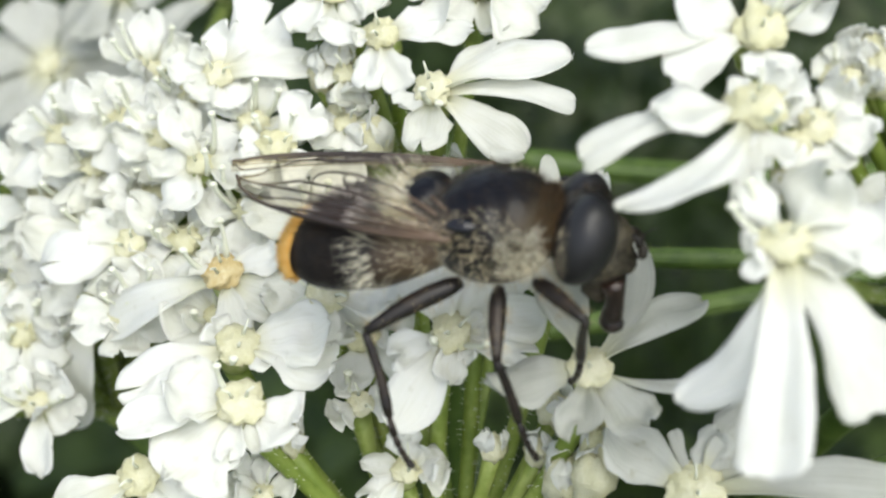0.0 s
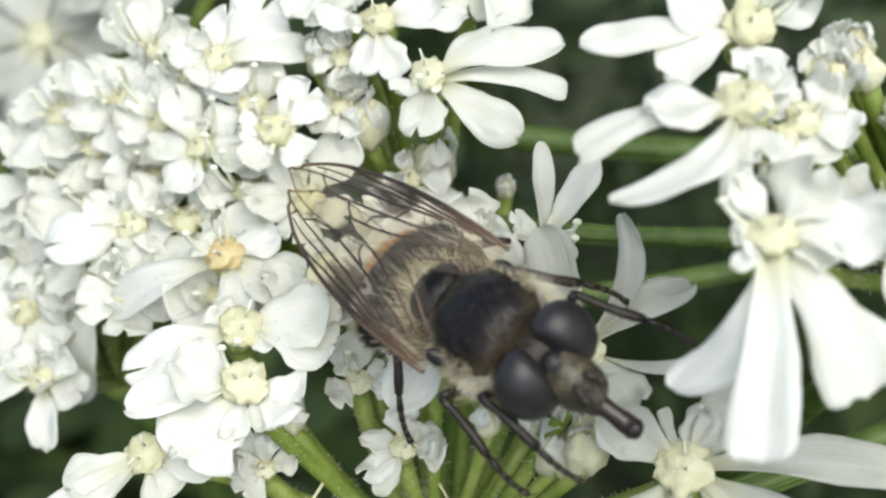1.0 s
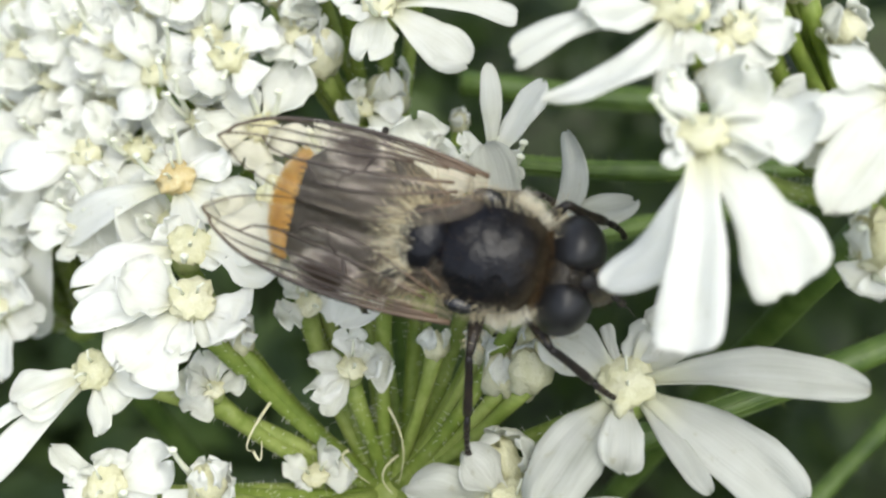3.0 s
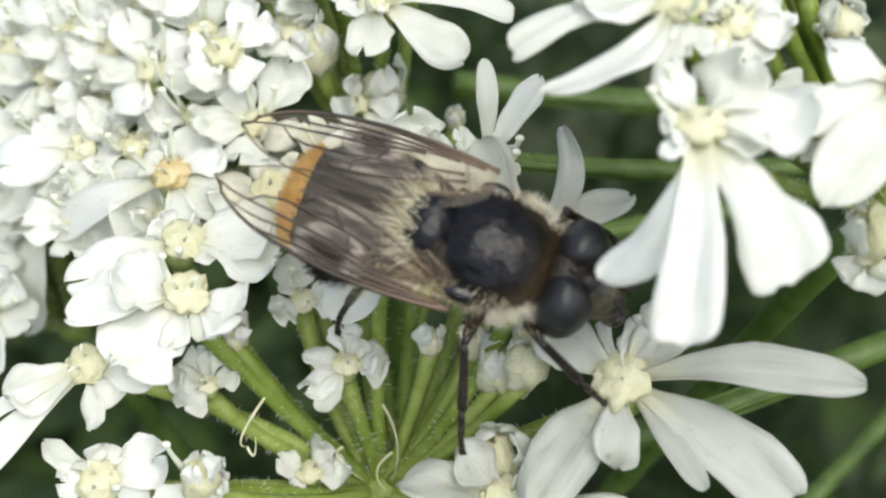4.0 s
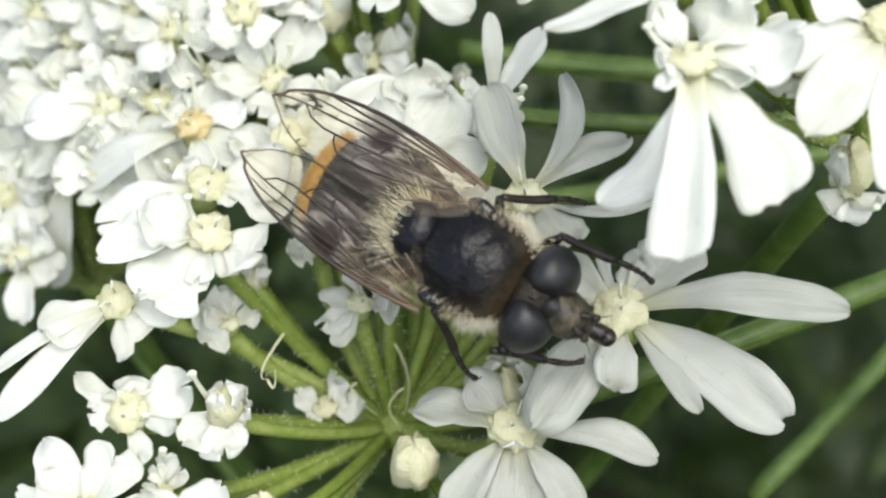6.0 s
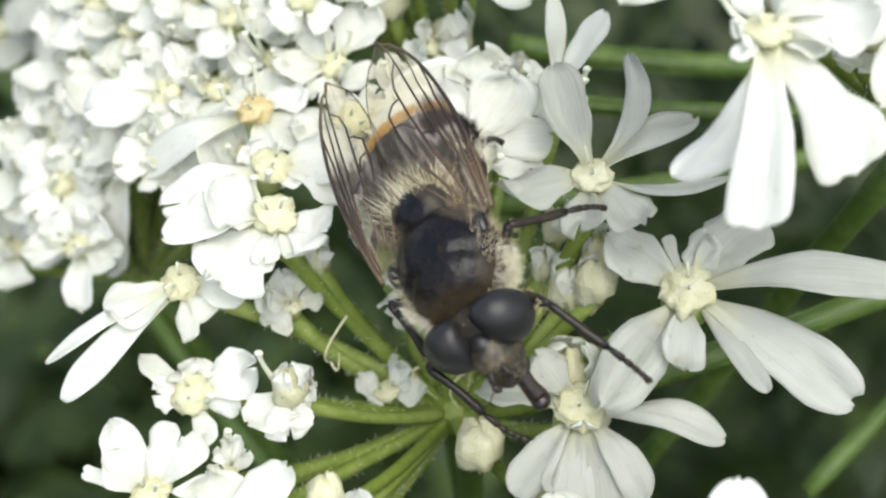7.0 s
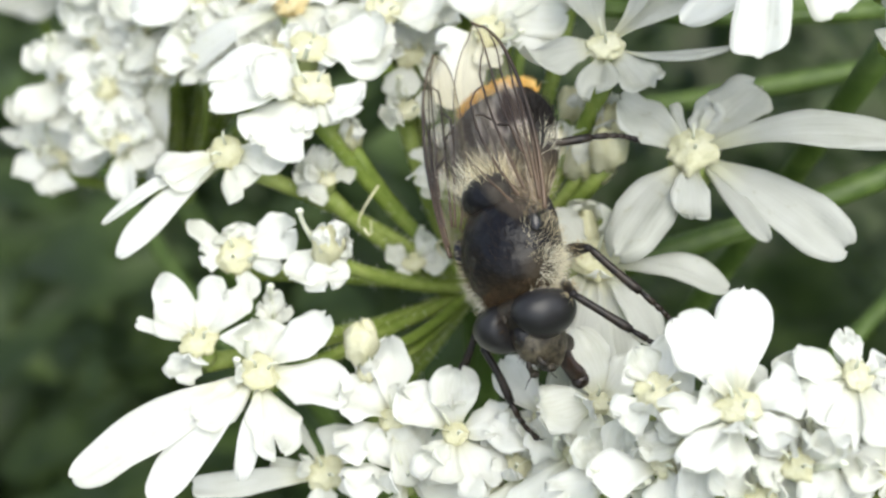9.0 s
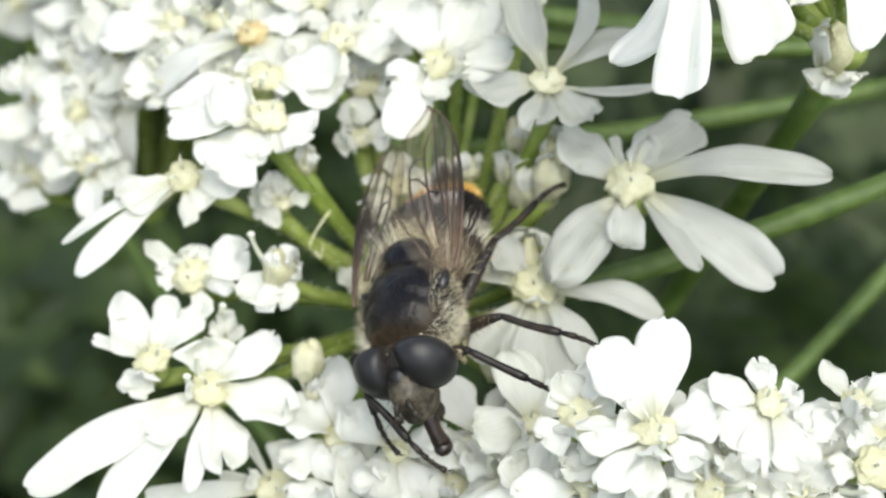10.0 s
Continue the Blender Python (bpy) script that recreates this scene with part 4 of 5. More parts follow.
flower(centre, (-7.0, 50.0, -5.3), [(-4.17, -0.90, 1.55, 0, -0.28), (-2.18, -2.71, 2.97, 0, -0.85), (-0.32, -1.98, 1.06, 0, -0.62), (1.21, -1.75, 1.06, 0, -0.55), (2.17, -0.86, 2.23, 0, -0.27), (-2.66, 0.42, 2.54, 0, 0.13)], 1.05)
flower(centre, (-10.6, 50.5, -7.9), [(-4.13, -4.39, 1.15, 0, -1.31), (-4.90, -3.05, 0.77, 3, -0.91), (-2.64, -1.29, 1.72, 0, -0.38), (1.72, -0.97, 1.41, 1, -0.28), (0.65, -2.37, 0.82, 0, -0.70), (2.82, -0.40, 1.38, 0, -0.12)], 1.0, stamens=((-1.55, 1.25, -0.6), ))
flower(centre, (-10.2, 50.5, -12.2), [(2.65, 0.91, 1.94, 1, 0.27), (0.27, 1.36, 1.23, 0, 0.40), (0.79, -2.02, 0.93, 0, -0.61), (1.94, -0.70, 0.75, 0, -0.21), (-2.06, 1.45, 0.89, 3, 0.43), (-1.45, -0.02, 1.48, 0, -0.01)], 0.95)
flower(centre, (-11.4, 48.8, -15.7), [(-1.75, 2.50, 1.58, 0, 0.75), (-1.81, 1.31, 1.38, 0, 0.40), (1.21, 2.14, 2.31, 0, 0.64), (-0.85, -1.65, 1.47, 0, -0.51), (-2.59, 0.78, 0.57, 2, 0.24)], 0.95)
flower(centre, (-8.9, 48.3, -16.9), [(-0.37, 2.01, 2.14, 0, 0.61), (2.67, 2.18, 1.68, 0, 0.66), (3.63, -1.04, 1.83, 1, -0.32), (0.75, -3.41, 1.99, 1, -1.06), (-7.12, -4.17, 2.13, 0, -1.30), (-4.03, -4.85, 1.79, 0, -1.52), (-2.48, -1.90, 1.71, 0, -0.59), (-0.63, -4.15, 0.95, 0, -1.30)], 1.1)
flower(centre, (-6.4, 50.0, -21.1), [(-5.39, -0.60, 1.20, 2, -0.19), (-1.50, 2.17, 0.55, 2, 0.67), (-2.28, 0.34, 0.55, 2, 0.11), (1.61, -0.57, 1.20, 0, -0.18), (1.07, 1.69, 1.77, 0, 0.52), (-0.19, -1.78, 1.35, 0, -0.56)], 1.0)
flower(centre, (-6.4, 49.5, -11.9), [(-1.43, -1.34, 1.44, 0, -0.40), (0.14, -1.91, 1.62, 0, -0.57), (0.57, -0.95, 1.15, 0, -0.28), (-0.00, 0.97, 0.97, 0, 0.29)], 0.6)
flower(centre, (-8.7, 50.0, -15.1), [(0.80, 0.73, 0.78, 0, 0.22), (-0.30, 0.96, 0.78, 0, 0.29), (-0.84, -0.01, 0.68, 0, -0.00)], 0.45)
flower(centre, (-3.9, 50.0, -17.0), [(0.54, -0.35, 0.88, 0, -0.11), (-0.72, -0.01, 0.88, 1, -0.00), (0.04, -1.17, 0.87, 0, -0.36)], 0.45)
flower(centre, (-6.5, 52.5, -8.8), [(-1.46, 0.11, 1.13, 0, 0.03), (-0.86, -0.98, 1.32, 1, -0.30), (1.11, 0.28, 1.03, 0, 0.09), (-0.04, 1.21, 0.82, 0, 0.37)], 0.6)
flower(centre, (-1.3, 52.5, -8.0), [(-1.65, 0.27, 1.03, 3, 0.08), (-1.55, -1.20, 1.22, 1, -0.37), (-0.98, -1.85, 0.81, 0, -0.58), (1.46, -0.00, 1.64, 0, -0.00), (0.33, 0.88, 1.23, 0, 0.27)], 0.7)
flower(centre, (-2.8, 54.0, -12.4), [(-1.28, 0.45, 1.06, 0, 0.14), (-0.68, -0.55, 0.84, 0, -0.17), (1.62, -0.12, 1.16, 0, -0.04), (0.92, 0.55, 0.85, 1, 0.17)], 0.6)
flower(centre, (-3.0, 53.5, -5.7), [(-1.24, -0.60, 1.04, 0, -0.19), (1.04, 0.51, 1.05, 0, 0.16), (-0.65, 0.91, 1.26, 0, 0.28), (1.25, -0.30, 0.83, 0, -0.09)], 0.6)
flower(centre, (-4.1, 52.0, -1.6), [(4.37, 2.16, 2.05, 0, 0.61), (2.47, -0.48, 1.78, 0, -0.14), (-0.18, -1.93, 1.10, 0, -0.55), (0.97, 1.28, 0.92, 0, 0.36)], 1.0, stamens=((-1.5, 1.1, -0.6), (-0.3, 1.6, -0.6)))
flower(centre, (0.3, 50.0, -2.9), [(-2.14, -1.01, 1.45, 1, -0.29), (-1.99, -3.23, 1.88, 0, -0.93), (-0.15, -1.86, 1.20, 0, -0.54), (3.24, 0.58, 1.60, 0, 0.17), (-1.09, 2.50, 1.88, 0, 0.71), (1.69, 2.83, 2.22, 0, 0.80), (2.92, -0.92, 1.16, 1, -0.26)], 0.9)
flower(mid, (3.8, 51.5, -0.4), [(-0.11, 3.72, 0.88, 0, -0.30), (1.99, 3.04, 1.04, 0, -0.20), (-1.14, 1.03, 0.85, 1, 0.30), (-0.68, -1.16, 1.24, 0, -0.35), (1.10, -0.71, 1.00, 0, -0.21)], 0.75)
flower(mid, (1.4, 52.5, -0.5), [(0.68, 0.99, 1.44, 0, 0.29), (-1.96, 0.98, 1.69, 0, 0.29), (-0.61, 1.72, 1.96, 0, 0.51), (1.42, -0.22, 1.06, 0, -0.07), (-0.94, -0.57, 1.22, 0, -0.17)], 0.85, stamens=((-0.3, 1.9, -0.5), ))
flower(mid, (-1.1, 57.0, 2.1), [(1.33, 0.50, 2.01, 0, 0.15), (1.94, -1.35, 1.55, 0, -0.40), (-0.96, -0.62, 1.33, 0, -0.18)], 0.6)
flower(centre, (4.8, 47.6, -3.9), [(1.54, 4.60, 1.03, 5, 1.32), (3.90, 2.20, 1.43, 0, 0.64), (-1.35, 4.16, 1.90, 0, 1.20), (4.97, -0.06, 0.52, 5, -0.02), (1.68, -1.99, 1.65, 0, -0.59), (-0.51, -2.35, 1.54, 1, -0.70), (-3.31, -0.96, 1.62, 0, -0.28)], 1.0, shaded=True)
flower(centre, (8.4, 48.0, -8.0), [(7.64, 0.10, 1.7, 0, -2.80), (5.81, -3.98, 2.46, 0, -1.18), (2.72, -3.70, 0.88, 0, -1.10), (-0.34, -3.26, 1.43, 0, -0.97), (-3.29, -4.26, 2.41, 0, -1.27), (-3.04, 1.95, 1.86, 0, 0.56), (2.83, 2.63, 2.19, 0, 0.76), (0.89, 1.85, 1.32, 0, 0.54), (-0.70, 1.94, 0.45, 2, 0.56)], 1.55, shaded=True)
flower(centre, (4.5, 48.5, -12.4), [(5.34, -1.09, 1.47, 0, -0.33), (0.88, -4.32, 1.80, 0, -1.32), (-0.96, -3.51, 1.44, 0, -1.07), (-0.52, -5.68, 2.04, 0, -1.75), (-2.47, -3.19, 1.52, 0, -0.97), (-1.77, 1.77, 1.76, 0, 0.52), (2.29, -3.34, 1.52, 0, -1.01), (-3.79, 0.58, 1.61, 0, 0.17)], 1.45, shaded=True)
flower(right, (9.3, 39.5, 0.2), [(-2.69, -4.54, 1.77, 4, 1.00), (-0.82, -6.16, 1.96, 2, -1.94), (2.48, -4.35, 2.26, 2, -1.35), (-1.28, 0.15, 0.96, 1, 0.05), (-1.18, -1.10, 0.64, 0, -0.33), (3.23, 0.00, 2.31, 0, 0.00), (1.61, 1.80, 1.95, 0, 0.53), (1.77, -0.92, 1.22, 0, -0.28), (-0.97, 1.72, 0.94, 0, 0.51)], 1.05)
flower(right, (9.0, 41.5, 4.1), [(-5.02, -1.50, 1.21, 2, 0.30), (-4.18, -2.99, 1.37, 4, -1.50), (-3.09, -0.37, 1.61, 0, -0.11), (0.38, -2.00, 1.31, 0, -0.59), (-0.71, -3.22, 0.76, 0, -0.96), (-0.76, 0.84, 0.65, 3, 0.24), (1.35, 0.84, 1.30, 0, 0.24)], 1.0)
flower(right, (9.8, 44.5, 6.8), [(-5.45, -0.65, 1.42, 0, -0.19), (-2.99, -1.62, 1.58, 0, -0.47), (-2.71, 0.80, 2.06, 0, 0.23), (0.26, -1.79, 1.68, 0, -0.52), (2.27, 0.62, 1.08, 0, 0.18), (1.01, 2.06, 1.58, 0, 0.58)], 1.0)
flower(right, (11.1, 43.0, 3.7), [(0.17, -1.46, 1.86, 0, -0.43), (-0.83, 0.90, 1.35, 0, 0.26), (1.57, -0.68, 1.37, 0, -0.20), (1.09, 0.99, 1.35, 0, 0.29)], 0.75)
flower(right, (16.0, 41.5, 1.6), [(-2.86, -3.70, 2.36, 0, -1.10), (-2.72, 0.75, 1.55, 0, 0.22), (-0.45, -5.48, 1.79, 0, -1.65), (1.64, -1.21, 2.09, 0, -0.36), (-3.87, -1.23, 1.44, 0, -0.36)], 1.0, stamens=((-0.2, 1.0, -0.6), (0.5, 1.0, -0.6)))
flower(right, (13.7, 43.5, 0.7), [(-1.25, -0.68, 1.52, 0, -0.20), (-1.27, 1.03, 1.54, 0, 0.31), (-0.63, -1.35, 1.34, 0, -0.41)], 0.9)
flower(right, (15.9, 45.0, -3.6), [(-0.87, -0.98, 1.26, 0, -0.30), (0.08, -1.37, 1.04, 0, -0.42)], 0.6)
flower(right, (15.3, 45.5, 3.8), [(-0.99, 0.20, 0.89, 0, 0.06), (0.05, -0.62, 0.88, 0, -0.18), (0.54, 0.52, 0.89, 0, 0.15)], 0.6)
flower(right, (11.9, 44.0, 5.2), [(-0.65, 0.53, 1.03, 0, 0.15), (1.09, 0.71, 1.03, 0, 0.21), (0.43, 1.07, 1.04, 1, 0.31)], 0.7)
flower(front, (7.9, 38.0, -17.5), [(0.51, 3.87, 1.80, 0, 1.16), (-1.98, 2.92, 1.70, 0, 0.88), (2.08, 0.50, 1.64, 0, 0.15), (-0.48, -2.42, 1.09, 0, -0.76), (-2.78, -0.55, 1.21, 0, -0.17), (1.60, -1.23, 1.20, 0, -0.38), (-1.97, -2.02, 1.34, 0, -0.63)], 0.85)
flower(front, (5.5, 39.5, -17.2), [(-0.88, 1.53, 1.17, 0, 0.46), (0.35, 1.95, 1.13, 0, 0.59), (0.60, -1.58, 1.10, 0, -0.49), (-1.62, -1.03, 1.22, 0, -0.32), (1.23, 0.76, 0.93, 0, 0.23)], 0.95)
flower(front, (12.0, 38.5, -16.5), [(-0.64, 1.45, 0.94, 0, 0.44), (-2.35, 0.45, 1.27, 0, 0.14), (-1.86, -1.36, 1.54, 0, -0.42), (0.81, -2.39, 1.35, 0, -0.74), (-0.90, -2.60, 1.23, 0, -0.81), (1.02, 0.40, 0.83, 0, 0.12)], 0.85, stamens=((-0.15, 1.95, -0.4), (-1.2, 1.0, -0.4)))
flower(front, (15.5, 40.0, -16.5), [(-1.22, 1.32, 1.18, 0, 0.40), (-2.34, -1.27, 1.47, 0, -0.39), (2.01, 0.67, 1.33, 0, 0.20), (0.37, -1.53, 0.46, 2, -0.47)], 0.75)
flower(front, (15.7, 38.5, -18.7), [(-1.78, -0.02, 0.90, 0, -0.01), (-0.32, -1.32, 1.19, 0, -0.41), (-0.89, 1.13, 0.76, 0, 0.35)], 0.9)
flower(front, (9.8, 38.0, -19.4), [(-1.02, 1.15, 1.20, 0, 0.36), (1.50, 0.62, 1.19, 0, 0.19), (-1.48, -0.35, 1.18, 0, -0.11), (0.80, -1.25, 1.32, 0, -0.39)], 0.75)
flower(front, (3.4, 46.0, -19.9), [(-2.15, -2.66, 2.03, 1, -1.28), (1.13, -2.40, 2.16, 0, -0.92), (2.08, 0.70, 1.65, 1, -0.12), (0.99, 3.41, 1.58, 0, 0.64), (-1.81, 0.82, 2.13, 0, 0.37)], 0.7)
flower(front, (1.1, 47.0, -20.5), [(1.84, -0.82, 1.61, 1, -0.25), (1.78, 2.00, 2.21, 0, 0.34), (-1.17, 1.64, 1.51, 0, 0.65), (-2.17, -0.96, 1.51, 0, -0.13), (0.11, -2.14, 2.00, 0, -0.94)], 0.7)
flower(front, (5.7, 40.0, -19.6), [(1.78, -0.29, 1.56, 0, -0.29), (0.96, 1.24, 1.33, 0, -0.03), (-0.88, 1.93, 1.54, 1, 0.28), (-2.58, -0.59, 1.45, 0, -0.65), (0.24, -1.60, 1.60, 0, -0.71)], 0.7)
flower(front, (-3.1, 48.0, -21.0), [(1.92, -0.94, 1.59, 0, -0.28), (1.35, 1.66, 2.02, 0, 0.79), (-1.02, 1.96, 1.92, 0, 0.45), (-2.58, -0.29, 1.48, 0, -0.32), (-0.82, -2.56, 1.56, 0, -1.18)], 0.7)
flower(front, (-1.2, 47.0, -19.2), [(-2.14, 1.43, 1.81, 1, 0.61), (-1.06, -1.99, 2.02, 0, -0.88), (1.29, -2.28, 2.09, 1, -0.42), (2.20, 0.63, 1.53, 0, 0.10), (0.17, 2.29, 2.07, 0, 0.74)], 0.7)
flower(front, (0.3, 48.0, -21.4), [(-0.87, -2.00, 1.67, 0, -0.89), (2.72, -1.93, 1.72, 0, -0.61), (2.30, 0.36, 1.98, 0, -0.16), (-0.21, 2.43, 1.67, 0, 0.82), (-2.92, 0.19, 2.13, 1, -0.08)], 0.7)
flower(front, (2.3, 47.0, -18.6), [(-1.60, 2.17, 1.61, 0, 0.90), (-2.26, -0.93, 2.02, 0, -0.29), (0.94, -2.97, 1.69, 1, -0.77), (2.44, -0.39, 1.58, 0, -0.12), (1.61, 1.92, 2.01, 0, 0.86)], 0.7)
flower(front, (4.2, 41.0, -20.2), [(0.72, 2.09, 1.52, 1, 0.15), (-1.19, 1.38, 1.59, 0, 0.49), (-2.28, -0.83, 1.76, 0, -0.20), (0.27, -2.20, 1.40, 0, -0.72), (2.53, -0.77, 1.74, 0, -0.40)], 0.7)
flower(front, (13.1, 39.0, -19.9), [(-1.72, -0.76, 1.46, 0, 0.04), (0.62, -1.88, 1.78, 0, -0.76), (2.08, -0.68, 1.42, 1, -0.40), (0.94, 1.44, 1.83, 0, 0.24), (-1.30, 1.05, 1.69, 0, 0.21)], 0.7)
flower(front, (8.7, 38.5, -20.6), [(-1.81, 1.30, 1.39, 0, -0.09), (-1.54, -1.60, 1.23, 0, -0.32), (0.32, -1.90, 1.81, 0, -0.87), (2.25, -0.05, 1.40, 1, 0.28), (0.60, 2.84, 1.78, 0, 0.96)], 0.7)
flower(front, (6.8, 39.5, -18.9), [(-0.59, 1.69, 1.55, 0, 0.29), (-2.11, -0.20, 1.21, 1, -0.20), (-0.22, -2.15, 1.22, 0, -0.67), (1.91, -1.12, 1.76, 0, -0.45), (2.08, 1.83, 1.51, 0, 0.29)], 0.7)
flower(front, (9.6, 39.5, -17.6), [(1.93, 0.31, 1.51, 0, -0.29), (0.58, 1.85, 1.42, 0, 0.39), (-1.33, 0.88, 1.38, 0, 0.40), (-1.18, -1.05, 1.84, 0, -0.25), (0.23, -2.12, 1.62, 0, -0.57)], 0.7)
flower(front, (11.2, 39.0, -18.8), [(1.61, 1.48, 1.60, 0, 0.58), (-0.53, 1.62, 1.63, 1, 0.04), (-1.95, 0.01, 1.77, 0, -0.49), (-0.60, -1.94, 1.44, 1, -0.78), (1.64, -1.21, 1.62, 1, -0.63)], 0.7)
flower(front, (13.4, 40.0, -18.0), [(1.61, -0.57, 1.36, 0, -0.26), (1.31, 1.12, 1.68, 0, -0.06), (-0.59, 1.69, 1.23, 0, 0.41), (-1.77, -0.43, 1.83, 0, 0.01), (-0.59, -1.97, 1.31, 0, -0.55)], 0.7)
flower(front, (14.2, 39.5, -19.0), [(0.79, 2.08, 1.74, 0, 0.69), (-1.82, 1.11, 1.81, 1, 0.11), (-1.68, -1.46, 1.63, 1, -0.59), (1.13, -1.54, 1.58, 1, -0.82), (1.58, -0.12, 1.33, 0, 0.18)], 0.7)
flower(front, (16.4, 40.5, -18.0), [(-1.56, -0.01, 1.78, 1, 0.23), (-0.94, -1.62, 1.63, 0, -0.69), (1.50, -1.56, 1.37, 0, -0.31), (1.63, 1.19, 1.79, 0, 0.60), (-0.28, 2.18, 1.64, 0, 0.83)], 0.7)
flower(front, (10.0, 40.0, -19.6), [(0.77, 1.61, 1.36, 0, 0.01), (-1.36, 1.40, 1.61, 1, 0.21), (-1.82, -0.48, 1.68, 1, -0.27), (0.29, -1.65, 1.24, 1, -0.65), (1.56, -0.06, 1.71, 0, -0.38)], 0.7)
flower(front, (-3.6, 48.5, -18.8), [(2.39, 0.94, 2.19, 1, -0.16), (-0.29, 3.07, 1.50, 0, 0.94), (-2.30, 1.03, 2.10, 0, 0.05), (-2.11, -1.48, 1.60, 1, -0.43), (1.00, -2.61, 2.07, 0, -0.85)], 0.7)
flower(front, (4.2, 45.0, -17.9), [(2.33, -1.12, 1.47, 1, -0.55), (1.89, 1.66, 1.56, 0, 0.73), (-1.04, 2.85, 1.63, 0, 0.47), (-2.50, -0.31, 1.77, 0, -0.49), (-0.80, -1.92, 1.79, 1, -0.54)], 0.7)
flower(left, (-10.3, 60.0, 6.6), [(0.10, -2.45, 1.92, 1, -1.21), (2.74, -1.43, 1.38, 0, -0.37), (1.59, 1.77, 1.46, 0, 0.28), (-0.95, 1.92, 1.39, 1, 0.69), (-1.67, -0.62, 1.46, 0, -0.34)], 0.85, stamens=((-1.32, -1.26, 0.28), (-0.90, -0.93, 0.84), (-1.20, -1.04, 0.73), ))
flower(left, (-11.7, 60.0, 4.6), [(-0.74, -2.04, 1.88, 0, -0.50), (1.84, -0.99, 1.69, 0, -0.43), (2.05, 1.96, 2.04, 1, 0.47), (-0.81, 1.57, 1.98, 1, 0.01), (-1.64, -0.70, 1.71, 0, -0.40)], 0.85, stamens=((1.35, -1.19, 0.59), (-0.21, -0.99, 0.76), (-1.46, -1.17, 1.61), ))
flower(left, (-13.5, 61.5, 5.4), [(-1.85, 1.51, 2.02, 0, 0.45), (-2.36, -0.91, 1.72, 0, -0.70), (0.12, -2.34, 2.03, 0, -0.82), (2.12, -0.49, 1.51, 1, -0.64), (1.10, 1.92, 1.65, 0, 0.62)], 0.85, stamens=((-0.90, -1.36, 0.72), (0.05, -1.31, 1.53), ))
flower(left, (-14.9, 62.0, 3.6), [(-1.11, -2.10, 1.79, 1, -0.51), (1.13, -1.63, 1.93, 1, -0.52), (1.95, 1.24, 2.04, 0, 0.62), (0.01, 1.79, 2.06, 0, 0.75), (-2.39, 0.23, 1.81, 0, -0.04)], 0.85, stamens=((-0.56, -1.01, 1.01), (0.61, -1.02, 1.87), (0.95, -1.44, 1.38), ))
flower(left, (-17.8, 64.5, 2.5), [(-2.01, 2.30, 2.02, 1, 0.45), (-2.89, -1.49, 1.86, 0, -0.75), (0.14, -2.68, 1.94, 0, -0.59), (2.95, -0.69, 1.53, 0, -0.25), (0.70, 2.14, 1.66, 0, 0.48)], 0.85, stamens=((1.19, -0.89, 1.86), (0.13, -1.01, 0.21), ))
flower(left, (-15.8, 63.0, 2.0), [(-1.95, -0.77, 1.44, 1, -0.47), (-0.45, -2.45, 1.74, 0, -0.98), (3.03, -0.33, 1.53, 1, -0.11), (1.05, 2.17, 1.85, 0, 0.22), (-1.04, 1.98, 1.91, 1, 0.35)], 0.85, stamens=((0.29, -0.90, 0.91), (-1.25, -1.41, 0.76), (-0.23, -0.82, 0.70), ))
flower(left, (-9.6, 57.5, 3.4), [(1.75, 0.80, 1.70, 1, 0.53), (-1.18, 2.35, 1.70, 0, 0.30), (-2.04, -0.14, 1.72, 0, 0.22), (-1.15, -2.05, 1.58, 0, -0.47), (2.19, -0.83, 1.61, 0, -0.52)], 0.85, stamens=((0.64, -1.44, 1.83), (0.38, -1.47, 0.38), ))
flower(left, (-19.5, 66.0, -0.4), [(2.27, -0.47, 2.07, 1, -0.26), (0.35, 2.15, 2.04, 0, 0.51), (-1.52, 1.94, 1.47, 0, 0.10), (-2.84, -1.81, 1.42, 0, -0.89), (0.65, -1.65, 2.06, 1, -0.23)], 0.85, stamens=((0.43, -1.31, 0.35), (-1.17, -1.03, 1.80), (-1.31, -1.05, 0.57), ))
flower(left, (-16.6, 63.0, -0.6), [(-1.92, -0.82, 1.95, 0, -0.01), (0.58, -3.36, 2.01, 0, -1.27), (2.33, -0.56, 1.63, 0, -0.33), (1.04, 1.85, 1.85, 0, 0.67), (-1.52, 1.00, 1.39, 0, 0.51)], 0.85, stamens=((-0.09, -0.72, 0.47), (0.81, -1.10, 1.66), (1.32, -1.23, 1.25), ))
flower(left, (-11.9, 60.0, 2.2), [(2.04, 0.91, 1.95, 0, -0.01), (-0.81, 2.64, 1.47, 1, 1.01), (-2.19, -0.12, 1.44, 0, -0.23), (-1.06, -1.84, 2.07, 0, -0.28), (1.03, -1.44, 1.64, 0, -0.55)], 0.85, stamens=((0.44, -1.30, 1.04), (-0.55, -1.07, 1.00), ))
flower(left, (-18.6, 66.0, -2.6), [(-0.41, -2.32, 1.68, 0, -0.67), (1.83, -0.92, 1.88, 1, -0.02), (1.36, 1.46, 2.04, 0, 0.45), (-0.08, 1.92, 1.44, 1, 0.32), (-2.40, 0.06, 1.62, 0, -0.48)], 0.85, stamens=((-1.33, -0.71, 0.56), (-0.80, -1.27, 0.60), (-0.58, -1.34, 0.61), ))
